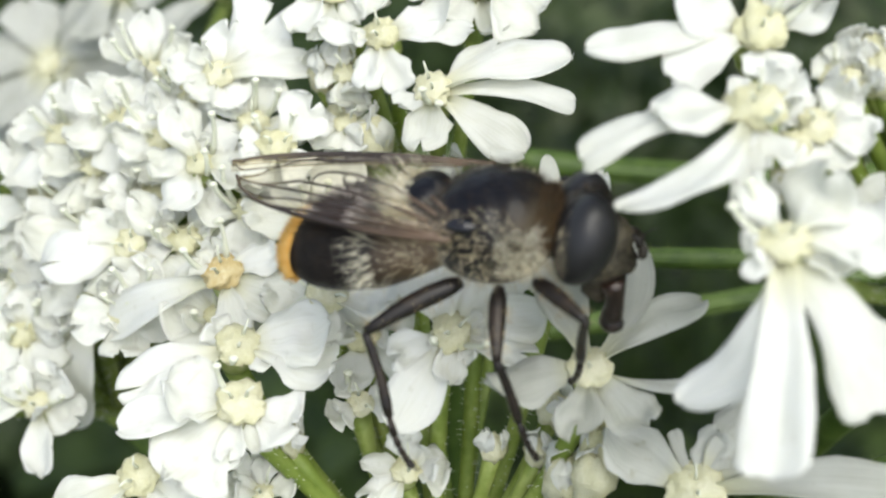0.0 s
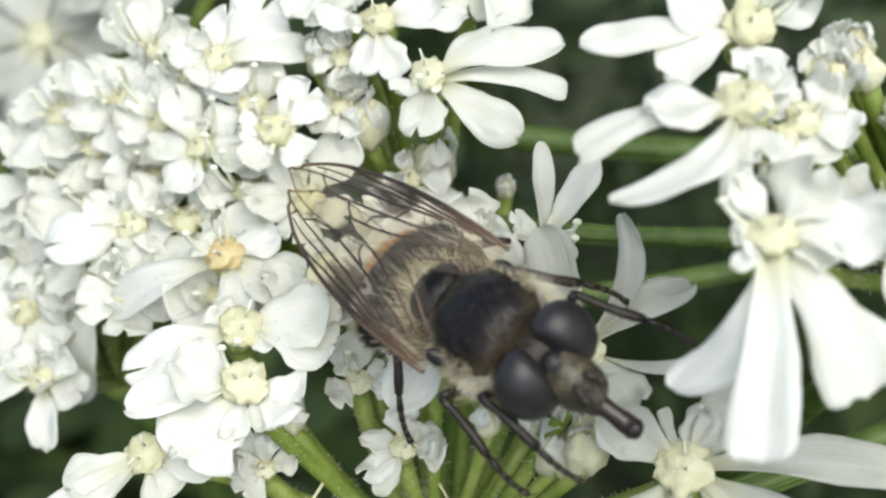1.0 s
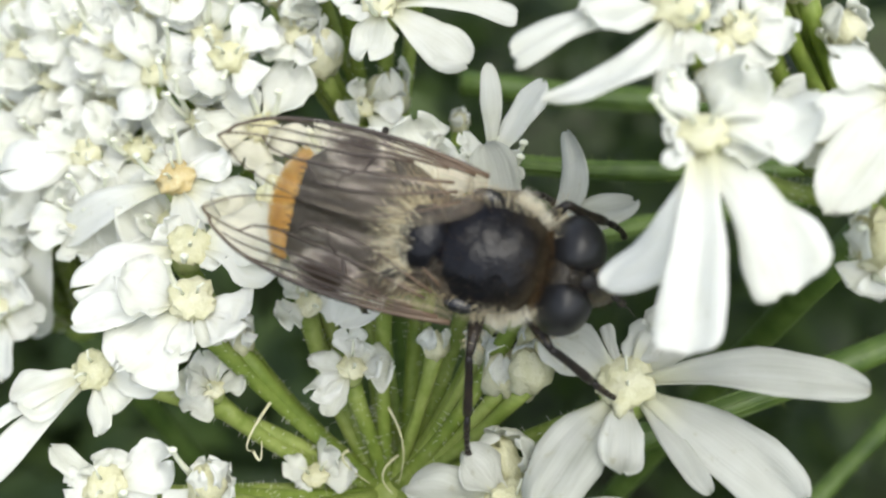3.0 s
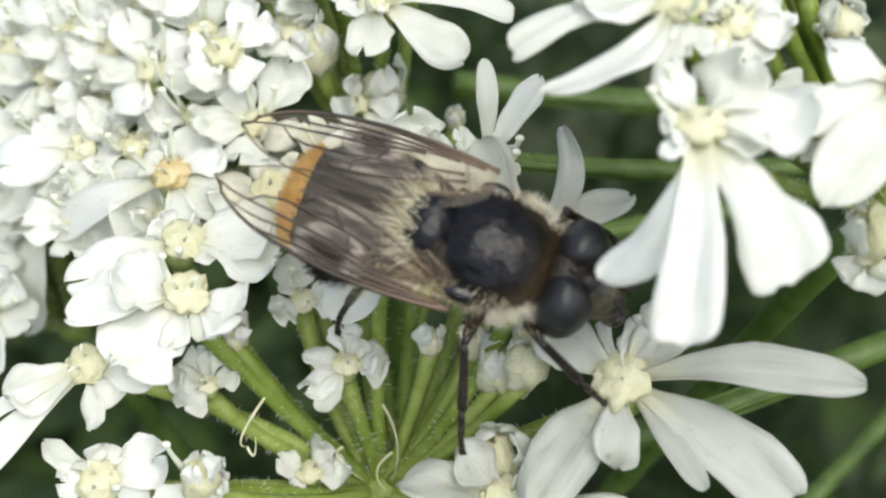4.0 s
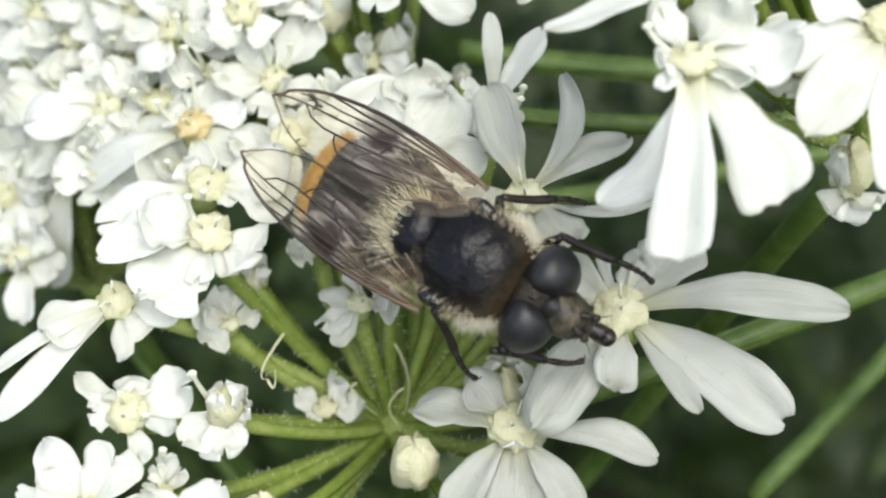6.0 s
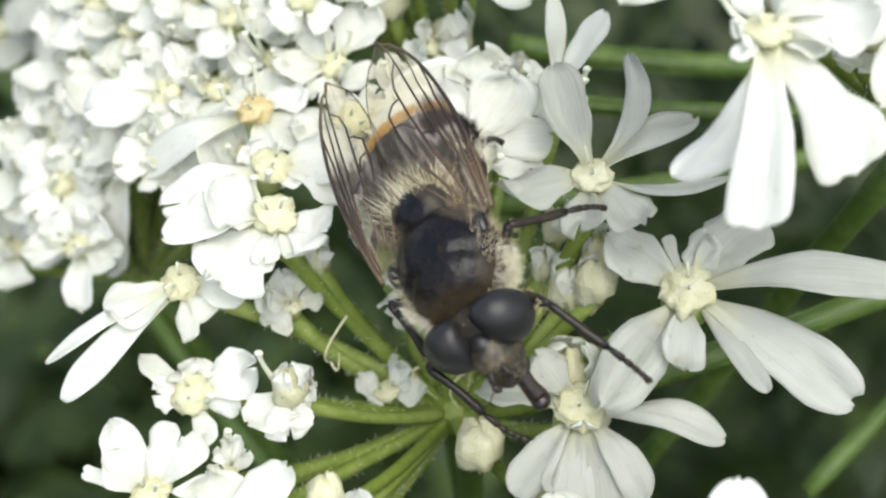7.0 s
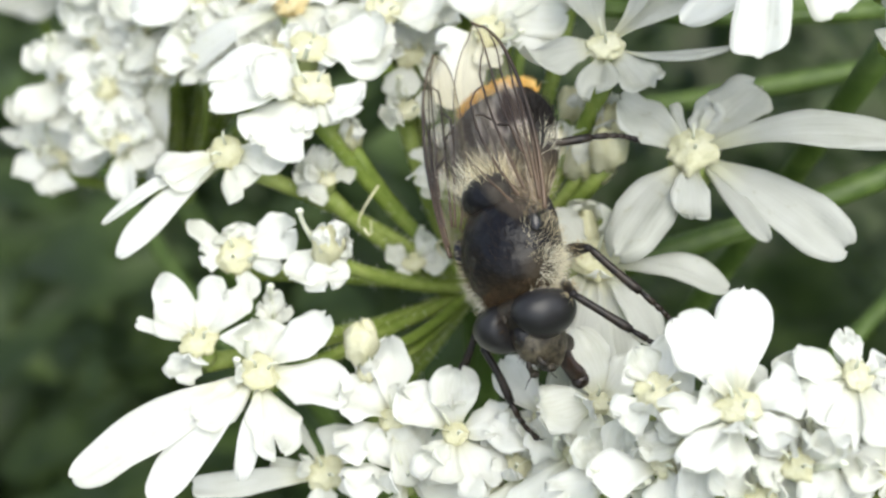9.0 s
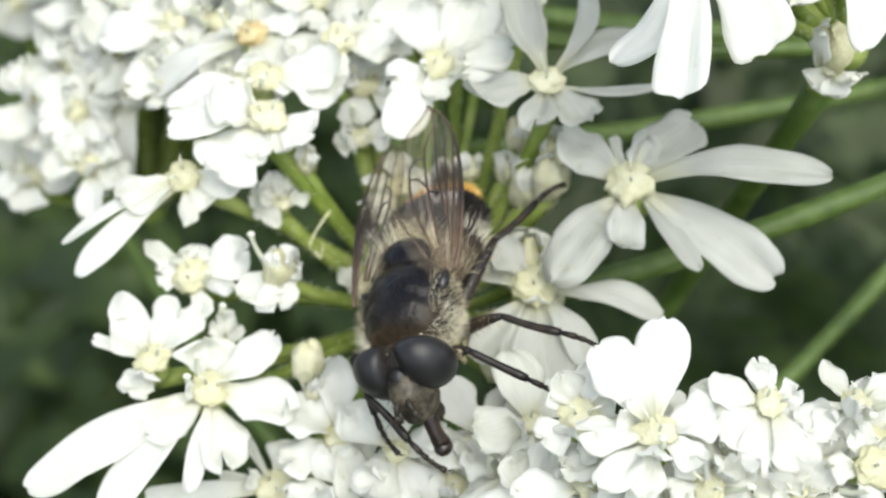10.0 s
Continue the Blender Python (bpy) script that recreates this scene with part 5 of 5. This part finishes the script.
flower(left, (-10.3, 58.0, 0.4), [(0.86, -2.51, 1.82, 0, -1.12), (2.30, 0.09, 2.00, 0, 0.00), (0.92, 2.27, 1.45, 0, 0.22), (-2.43, 1.56, 1.39, 1, 0.30), (-1.92, -1.00, 1.78, 1, -0.04)], 0.85, stamens=((-0.88, -1.06, 0.30), (-1.24, -0.97, 0.44), (1.40, -0.91, 0.67), ))
flower(left, (-14.4, 61.5, 0.9), [(-3.20, -0.56, 1.86, 0, -0.57), (-0.07, -1.96, 1.37, 0, -0.67), (2.04, -0.58, 1.52, 0, -0.42), (1.42, 1.57, 2.09, 1, 0.31), (-1.14, 1.95, 1.46, 0, 0.22)], 0.85, stamens=((0.62, -1.28, 1.21), (-1.37, -1.27, 0.72), ))
flower(left, (-16.9, 64.0, 5.0), [(-1.78, -2.65, 1.58, 0, -1.14), (1.49, -1.90, 1.72, 1, -0.56), (2.04, 1.45, 1.61, 0, 0.63), (0.08, 2.34, 1.93, 1, 0.51), (-2.28, 0.39, 1.66, 0, 0.32)], 0.85, stamens=((-0.16, -1.16, 1.75), (-1.06, -0.91, 1.04), (0.11, -1.42, 1.14), ))
flower(left, (-7.6, 57.5, 1.6), [(1.46, -1.12, 1.53, 0, -0.08), (1.84, 1.32, 1.60, 0, 0.65), (-0.67, 2.39, 1.45, 1, 0.29), (-2.27, -0.12, 1.45, 0, -0.09), (-0.22, -2.08, 1.74, 0, -0.82)], 0.85, stamens=((-1.31, -1.27, 0.90), (1.11, -0.75, 0.71), (-0.96, -1.45, 1.54), ))
flower(left, (-19.8, 66.0, -4.1), [(-2.00, -1.04, 1.48, 1, -0.61), (0.00, -2.34, 1.46, 0, -0.84), (2.35, -0.17, 1.53, 0, -0.42), (1.53, 1.44, 1.99, 0, 0.57), (-1.59, 2.16, 1.82, 1, 0.19)], 0.85, stamens=((-0.96, -0.85, 1.70), (0.63, -0.76, 0.72), (1.07, -1.21, 0.72), ))
flower(left, (-7.6, 58.0, 5.0), [(-1.79, -0.84, 1.58, 0, 0.03), (0.49, -3.02, 1.89, 0, -1.02), (2.48, -0.35, 1.57, 1, -0.06), (0.82, 2.17, 1.88, 1, 0.78), (-1.47, 1.64, 1.76, 0, 0.61)], 0.85, stamens=((0.17, -0.87, 0.24), (0.23, -1.09, 1.63), (1.12, -1.12, 1.23), ))
flower(left, (-12.6, 62.5, 7.8), [(-1.42, -1.75, 1.56, 0, -0.86), (1.17, -2.15, 1.63, 1, -0.90), (1.86, 0.86, 1.91, 0, 0.39), (-0.29, 2.43, 1.37, 0, 0.27), (-2.00, 1.23, 1.70, 0, 0.59)], 0.85, stamens=((-1.37, -1.13, 1.01), (-1.14, -0.86, 1.86), (1.06, -0.89, 1.61), ))
flower(left, (-18.0, 62.0, -3.6), [(1.53, -1.85, 2.08, 0, -0.28), (1.75, 0.77, 2.01, 0, -0.09), (0.51, 2.03, 1.89, 0, 0.42), (-1.82, 0.32, 1.50, 0, -0.08), (-1.25, -1.65, 1.69, 0, -0.44)], 0.85, stamens=((-0.07, -1.12, 0.24), (0.89, -1.31, 1.26), (1.00, -1.19, 1.42), ))
flower(left, (-12.6, 57.5, -2.4), [(0.04, -1.92, 1.88, 0, -0.92), (2.22, -0.92, 1.43, 1, -0.43), (1.20, 1.89, 1.76, 1, 0.41), (-0.58, 1.67, 2.06, 0, 0.58), (-1.96, -0.85, 2.08, 1, -0.27)], 0.85, stamens=((-0.70, -0.77, 0.60), (-0.23, -1.35, 1.60), (1.20, -1.15, 1.60), ))
flower(left, (-21.0, 66.0, -2.3), [(1.84, 0.17, 1.93, 0, -0.27), (0.28, 2.20, 1.89, 0, 0.30), (-1.94, 1.33, 1.82, 0, 0.64), (-1.90, -2.54, 1.86, 0, -1.23), (0.87, -1.93, 1.47, 0, -0.59)], 0.85, stamens=((-0.71, -1.16, 1.71), (-0.51, -1.48, 0.90), (-0.32, -1.15, 1.86), ))
flower(left, (-17.1, 61.0, -6.5), [(-1.34, 1.24, 1.52, 1, -0.04), (-2.35, -0.47, 1.39, 0, -0.08), (0.56, -2.94, 1.59, 0, -0.72), (1.91, -0.68, 1.98, 1, 0.00), (1.23, 1.46, 2.04, 0, 0.04)], 0.85, stamens=((-1.29, -1.24, 0.61), (-0.63, -0.77, 0.71), (1.29, -0.93, 0.36), ))
flower(left, (-21.6, 67.0, -6.6), [(-2.05, -1.04, 2.03, 0, -0.31), (0.00, -2.27, 1.70, 0, -0.62), (2.48, -0.48, 1.65, 0, -0.15), (0.64, 1.78, 1.60, 1, 0.11), (-1.73, 2.02, 1.61, 1, 0.86)], 0.85, stamens=((-0.53, -0.73, 1.54), (-0.24, -1.45, 0.38), (-1.47, -0.81, 0.72), ))
flower(left, (-22.8, 68.8, -4.6), [(1.98, 0.30, 1.48, 1, 0.00), (0.88, 1.85, 1.50, 0, 0.25), (-1.86, 1.19, 2.02, 1, 0.10), (-1.83, -1.27, 2.04, 0, -0.72), (0.30, -2.11, 2.03, 0, -0.50)], 0.85, stamens=((-0.29, -1.06, 0.65), (-1.07, -1.34, 1.12), (-0.43, -0.84, 1.87), ))
flower(left, (-5.2, 56.5, 1.2), [(1.76, 2.47, 2.01, 1, 0.98), (-1.34, 1.94, 1.49, 0, 0.33), (-2.62, -0.18, 1.97, 0, -0.18), (-0.58, -1.71, 1.91, 1, -0.84), (1.67, -0.75, 1.86, 0, -0.36)], 0.85, stamens=((-0.40, -0.71, 1.39), (0.78, -0.79, 1.38), ))
flower(left, (-8.6, 55.8, -2.6), [(-1.38, -2.07, 1.62, 0, -0.61), (2.11, -1.08, 1.47, 0, -0.35), (2.21, 1.08, 1.43, 0, -0.01), (-0.80, 2.06, 1.89, 0, 0.73), (-2.19, 0.42, 1.97, 1, 0.02)], 0.85, stamens=((0.72, -1.44, 0.74), (-0.78, -1.19, 0.21), ))
flower(centre, (-4.6, 54.0, -1.9), [(1.53, -1.41, 1.36, 0, -0.28), (1.80, 1.03, 1.61, 1, 0.60), (0.18, 1.60, 1.35, 0, 0.28), (-2.20, 0.03, 1.46, 0, -0.13), (-0.78, -1.55, 1.85, 0, -0.23)], 0.8)
flower(centre, (-1.6, 53.5, -0.6), [(0.70, 1.59, 1.42, 0, 0.04), (-1.42, 1.53, 1.25, 0, 0.71), (-1.99, -1.54, 1.28, 0, -0.57), (0.03, -2.07, 1.55, 1, -1.07), (1.86, 0.23, 1.37, 1, -0.22)], 0.8)
flower(centre, (-3.0, 54.0, -3.2), [(-2.54, 0.37, 1.69, 0, 0.35), (-0.40, -2.06, 1.39, 1, -0.49), (2.09, -1.23, 1.52, 0, -0.45), (1.55, 1.47, 1.86, 0, 0.44), (-0.35, 1.73, 1.39, 0, 0.09)], 0.8)
stalk((1.5, 58.0, 0.3), (20.3, 60.0, 0.1), 0.42, (0, 0.5, -0.6), "thin green ridged stalk with fine hairs")
stalk((3.3, 74.0, 4.6), (27.9, 78.0, 4.3), 0.65, (0, 0.5, -0.6), "thick green stalk deep in the flower head")
stalk((6.2, 56.5, -12.6), (31.5, 58.0, -3.0), 0.58, (0, 0.5, -0.6), "hairy dark green stalk under the large flower")
stalk((2.0, 71.0, -4.4), (37.9, 72.0, 2.6), 0.53, (0, 0.5, -0.6), "pale green stalk far behind the petals")
stalk((18.6, 70.0, -19.1), (33.7, 70.0, -2.4), 0.52, (0, 0.5, -0.6), "smooth green stalk out of focus below the flowers")
bud(centre, (-4.9, 48.2, -15.7), 0.68, (0.05, -0.35, 0.95), bare=True)
bud(centre, (-6.3, 49.0, -11.8), 0.65)
bud(centre, (-4.7, 49.0, -16.9), 0.4)
bud(centre, (0.8, 50.0, -14.0), 0.9, bare=True)
bud(centre, (3.1, 49.0, -15.6), 0.8)
bud(centre, (3.9, 52.0, -5.7), 0.6)
bud(centre, (4.7, 51.0, -8.0), 0.8)
bud(centre, (4.1, 50.5, -11.5), 1.0)
bud(centre, (4.9, 50.5, -13.2), 0.9)
bud(centre, (1.8, 52.5, -7.2), 0.5)
bud(centre, (3.4, 52.0, -7.3), 0.5)
bud(centre, (4.3, 51.0, -8.0), 0.8)
bud(centre, (5.1, 51.0, -8.2), 0.7)
bud(centre, (-5.7, 54.0, -6.9), 0.5)
bud(centre, (2.9, 60.0, 1.6), 0.4)
bud(centre, (-5.5, 52.5, -7.1), 0.45)
bud(centre, (5.4, 50.0, -6.8), 0.7)
bud(centre, (5.2, 50.0, -7.8), 0.8)
bud(top, (-4.2, 58.0, 7.5), 0.7)
bud(top, (-4.8, 58.0, 7.0), 0.6)
bud(top, (-4.0, 58.0, 5.1), 0.7)
bud(top, (-2.8, 57.0, 4.2), 0.8)
bud(top, (-0.2, 58.0, 2.5), 0.9)
bud(right, (12.9, 45.0, 5.8), 0.6, (-0.3, -0.7, 0.5))
bud(right, (12.3, 44.0, 5.0), 0.5, (-0.3, -0.7, 0.5))
bud(right, (13.3, 44.0, 5.2), 0.6, (-0.3, -0.7, 0.5))
bud(right, (13.4, 45.0, 6.2), 0.5, (-0.3, -0.7, 0.5))
bud(right, (14.8, 46.0, 3.6), 0.5, (-0.3, -0.7, 0.5))
bud(right, (15.0, 45.0, 3.8), 0.6, (-0.3, -0.7, 0.5))
bud(right, (15.9, 44.5, -2.9), 0.8, (-0.3, -0.7, 0.5))
bud(right, (10.4, 43.0, 3.0), 0.5, (-0.3, -0.7, 0.5))
bud(right, (10.2, 43.0, 1.9), 0.5, (-0.3, -0.7, 0.5))
bracteole(centre, (-4.3, 51.5, -9.2), (-4.9, 51.5, -11.0), (-0.5, -0.3, -0.5))
bracteole(centre, (-4.9, 51.3, -11.0), (-4.6, 51.3, -10.6), (0.1, 0, -0.5))
bracteole(centre, (0.4, 54.0, -11.6), (0.2, 54.0, -13.1), (-0.5, 0, 0))
bracteole(centre, (-1.5, 54.0, -11.4), (-0.7, 54.0, -12.7), (-0.6, 0, 0.2))
bracteole(centre, (-0.3, 54.5, -9.4), (0.4, 54.5, -12.8), (0.5, 0, 0))

fly, fly_head, snout = hoverfly()
wings = {s: wing(fly, s) for s in (1, -1)}
legs = {name: leg(fly, name) for name in HIPS}


# ---- what moves ----
def motions():
    body = [
        (0, 1.69, 45.13, 0.78, 28.0, 1.5, -20.0),
        (0.5, 1.29, 45.18, -0.40, 32.0, 8.5, -29.0),
        (0.7, 1.61, 45.14, -0.07, 33.0, 7.0, -27.0),
        (0.8, 2.04, 45.11, -1.31, 37.0, 15.6, -37.0),
        (1, 1.63, 45.01, -3.01, 55.1, 17.0, -52.6),
        (1.5, 2.37, 45.42, -4.33, 74.3, 27.3, -14.3),
        (2, 2.51, 45.28, -4.11, 71.0, 21.2, -16.8),
        (2.5, 3.07, 45.01, -3.66, 80.8, 17.5, -9.5),
        (3, 3.43, 45.11, -3.52, 88.0, 14.6, -3.0),
        (3.2, 3.58, 45.27, -3.79, 74.7, 18.3, -5.3),
        (4.3, 3.70, 45.23, -3.64, 71.7, 17.1, -10.9),
        (4.5, 2.40, 45.26, -3.83, 67.3, 20.0, -25.6),
        (5, 2.89, 45.06, -5.06, 63.9, 23.6, -26.3),
        (5.5, 2.81, 45.04, -5.01, 73.9, 23.1, -25.4),
        (5.7, 3.38, 45.12, -5.45, 77.9, 23.2, -17.9),
        (6.8, -0.12, 44.74, -7.21, 68.1, 52.0, -54.5),
        (7, -0.26, 44.74, -7.24, 58.0, 51.3, -60.0),
        (7.5, 1.12, 44.77, -7.90, 57.9, 41.3, -48.9),
        (8, 1.68, 44.55, -8.87, 58.1, 34.5, -54.3),
        (8.2, -0.03, 44.64, -11.44, 29.7, 36.1, -92.1),
        (8.5, 0.65, 44.51, -12.22, 49.5, 67.1, -80.1),
        (9, 0.89, 44.65, -12.24, 62.9, 68.0, -68.3),
        (9.5, 0.97, 44.57, -12.58, 62.3, 69.5, -68.3),
        (10, -0.56, 44.57, -13.61, 25.4, 48.8, -99.1),
    ]
    walk(fly, [(t, VIEW_AXES @ pose(x * MM, y * MM, z * MM, rx, ry, rz)) for t, x, y, z, rx, ry, rz in body])
    nod = [(0.0, 18, 18), (0.5, 16, 18), (0.7, 16, 16), (0.8, 8, 8), (1.0, 4, 0), (2.0, 6, 0), (4.5, 0, 0), (5.5, 0, 0), (7.0, 6, 0), (8.0, 4, 0), (9.0, 8, 0), (10.0, 10, 0)]
    walk(fly_head, [(t, pose(1.8 * MM, 0, 0, 0, a, turn)) for t, a, turn in nod])
    sip = [(0.0, 12), (0.5, 12), (0.8, -25), (1.0, -48), (1.5, -30), (2.0, -40), (2.5, -15), (3.0, -30), (4.5, -35), (5.0, -60), (5.5, -62), (7.0, -38), (7.5, -25), (8.0, -40), (8.5, -50), (9.0, -40), (9.5, -20), (10.0, -25)]
    walk(snout, [(t, pose(3.5 * MM, 0, -1.9 * MM, 0, a, 0)) for t, a in sip])
    fold_r = [(0, -13, 3), (0.5, -13, 6), (0.7, -13, 6), (0.8, -11, 6), (1, -12, 18), (1.5, -10, -2), (2, -6, -1), (2.5, -6, -1), (3, -5, 2), (3.2, -3, 2), (4.3, -6, 2), (4.5, -5, 0), (5, -6, 2), (5.5, -6, 1), (5.7, -7, 2), (6.8, -2, 3), (7, -1, 2), (7.5, -3, -1), (8, -3, 4), (8.2, -14, 20), (8.5, 0, -1), (9, 1, -3), (9.5, -1, -2), (10, 0, 2)]
    fold_l = [(0, -7, 4), (0.5, -7, 7), (0.7, -9, 7), (0.8, -9, 12), (1, -7, 20), (1.5, -5, -3), (2, -2, -2), (2.5, -1, -4), (3, -1, 2), (3.2, 0, -10), (4.3, -2, -2), (4.5, 0, 0), (5, 1, 5), (5.5, 0, 0), (5.7, 1, 0), (6.8, -4, 1), (7, -4, 2), (7.5, -1, -1), (8, -2, 6), (8.2, 9, 20), (8.5, -3, 1), (9, -5, 0), (9.5, -6, 0), (10, -4, 9)]
    for s, fold in ((-1, fold_r), (1, fold_l)):
        walk(wings[s], [(t, pose(-0.6 * MM, s * 2.0 * MM, (0.95 + 0.12 * s) * MM, -20 * s, el, -s * az)) for t, az, el in fold])
    feet = {
        "rf": [(0, 2.2, -0.7, -5.3), (0.5, 1.5, -0.7, -5.2), (0.7, 2.6, -1.3, -6.8), (0.8, 2.3, -1.8, -2.6), (1, 4.1, -2.4, -2.6), (1.5, 6.3, -0.9, -2.6), (2, 6.1, -1.6, -2.6), (2.5, 5.8, -2.9, -2.6), (3, 5.5, -3.7, -2.6), (3.2, 5.3, -2.8, -2.6), (4.3, 5, -3.1, -2.6), (4.5, 6.1, -1.9, -2.6), (5, 5, -0.5, -2.6), (5.5, 4.7, -1, -2.6), (5.7, 4.1, -1.1, -2.6), (6.8, 6, -2.1, -2.6), (7, 5.6, -1.2, -2.6), (7.5, 7.3, -2.4, -2.6), (8, 7.3, -2.3, -2.6), (8.2, 3.4, -0.7, -2.6), (8.5, 6.4, -1.5, -2.6), (9, 6.1, -2.6, -2.6), (9.5, 6.1, -2.4, -2.6), (10, 5.7, 0.2, -2.6)],
        "rm": [(0, 1, -2.5, -7), (0.5, 0.9, -1.5, -5.4), (0.7, 0.2, -2.2, -5.5), (0.8, 2.5, -3.6, -2.6), (1, 2.6, -3.7, -2.6), (1.5, 1.8, -3.6, -2.6), (2, 2.1, -4.9, -2.6), (2.5, 1.4, -6, -2.6), (3, 1, -6.7, -2.6), (3.2, 1.1, -5.9, -2.6), (4.3, 1, -6.1, -2.6), (4.5, 2.5, -5.3, -2.6), (5, 1.9, -4.4, -2.6), (5.5, 1.6, -4.5, -2.6), (5.7, 1.2, -3.8, -2.6), (6.8, 2.1, -3.6, -2.6), (7, 2.6, -2.8, -2.6), (7.5, 4.2, -3.9, -2.6), (8, 5.7, -3.4, -2.6), (8.2, 1.4, -3.6, -2.6), (8.5, 5.2, -6.1, -2.6), (9, 4.7, -7.2, -2.6), (9.5, 4.8, -7, -2.6), (10, 4.2, -2.1, -2.6)],
        "rh": [(0, -2.8, -4, -6.4), (0.5, -2, -3.9, -5.2), (0.7, -2.6, -4.3, -5.3), (0.8, -0.4, -5.6, -2.6), (1, -3.1, -4.3, -2.6), (1.5, -2.9, -3.7, -2.6), (2, -3.6, -3.2, -2.6), (3.2, -3.9, -2.9, -2.6), (4.3, -4.5, -3.8, -2.6), (4.5, -3.9, -3.5, -2.6), (5, -4.4, -3.4, -2.6), (5.7, -4, -2.9, -2.6), (7, -4, -4, -2.6), (10, -4.2, -4, -2.6)],
        "lf": [(0, 3.5, 3.2, -2.4), (0.8, 5.1, 1, -2.6), (1, 4.5, 3.4, -2.6), (1.5, 4.7, 4.2, -2.6), (2, 4.5, 3.9, -2.6), (2.5, 4.4, 2.9, -2.6), (3, 4.4, 2, -2.6), (3.2, 3.9, 3.1, -2.6), (4.3, 3.8, 2.4, -2.6), (4.5, 3.7, 3.6, -2.6), (5, 2.2, 4.5, -2.6), (5.5, 2.3, 3.5, -2.6), (5.7, 4.4, 2.3, -2.6), (6.8, 6.2, 3.2, -2.6), (7, 5.9, 3.8, -2.6), (7.5, 4.6, 2, -2.6), (8, 6.9, 3.3, -2.6), (8.2, 4, 5.5, -2.6), (8.5, 3.9, 4.7, -2.6), (9, 4.9, 4.1, -2.6), (9.5, 3.9, 4.2, -2.6), (10, 3.9, 5.5, -2.6)],
        "lm": [(0, 0.5, 4.5, -2.6), (1, 1.2, 3.7, -2.6), (1.5, 3.2, 4.1, -2.6), (2, 1.7, 2.5, -2.6), (4.5, 1.6, 2.6, -2.6), (5.7, 1.9, 3.6, -2.6), (6.8, -0, 5, -2.6), (7, -0.6, 5, -2.6), (7.5, 1.7, 6, -2.6), (8, 0.8, 6.1, -2.6), (8.2, -0.8, 4.7, -2.6), (8.5, 2.7, 4.6, -2.6), (9, 3.8, 4.6, -2.6), (9.5, 2.9, 4.6, -2.6), (10, 1.8, 6.8, -2.6)],
        "lh": [(0, -4.2, 4, -2.6), (6.8, -5.3, 2.3, -2.6), (7, -5.6, 2.6, -2.6), (8, -8.2, 4.1, -2.6), (8.2, -6.2, 7, -2.6), (8.5, -4.6, 4.6, -2.6), (9, -3.8, 4.5, -2.6), (9.5, -4.2, 4.5, -2.6), (10, -8.3, 4.9, -2.6)],
    }
    times = [row[0] for row in body]
    for name, rows in feet.items():
        thigh, shin, a, b = legs[name]
        arr = np.array(rows)
        upper, lower = [], []
        for t in times:
            foot = Vector([float(np.interp(t, arr[:, 0], arr[:, k])) for k in (1, 2, 3)])
            m1, m2 = bend_leg(name, foot, a, b)
            upper.append((t, m1))
            lower.append((t, m2))
        walk(thigh, upper)
        walk(shin, lower)


motions()
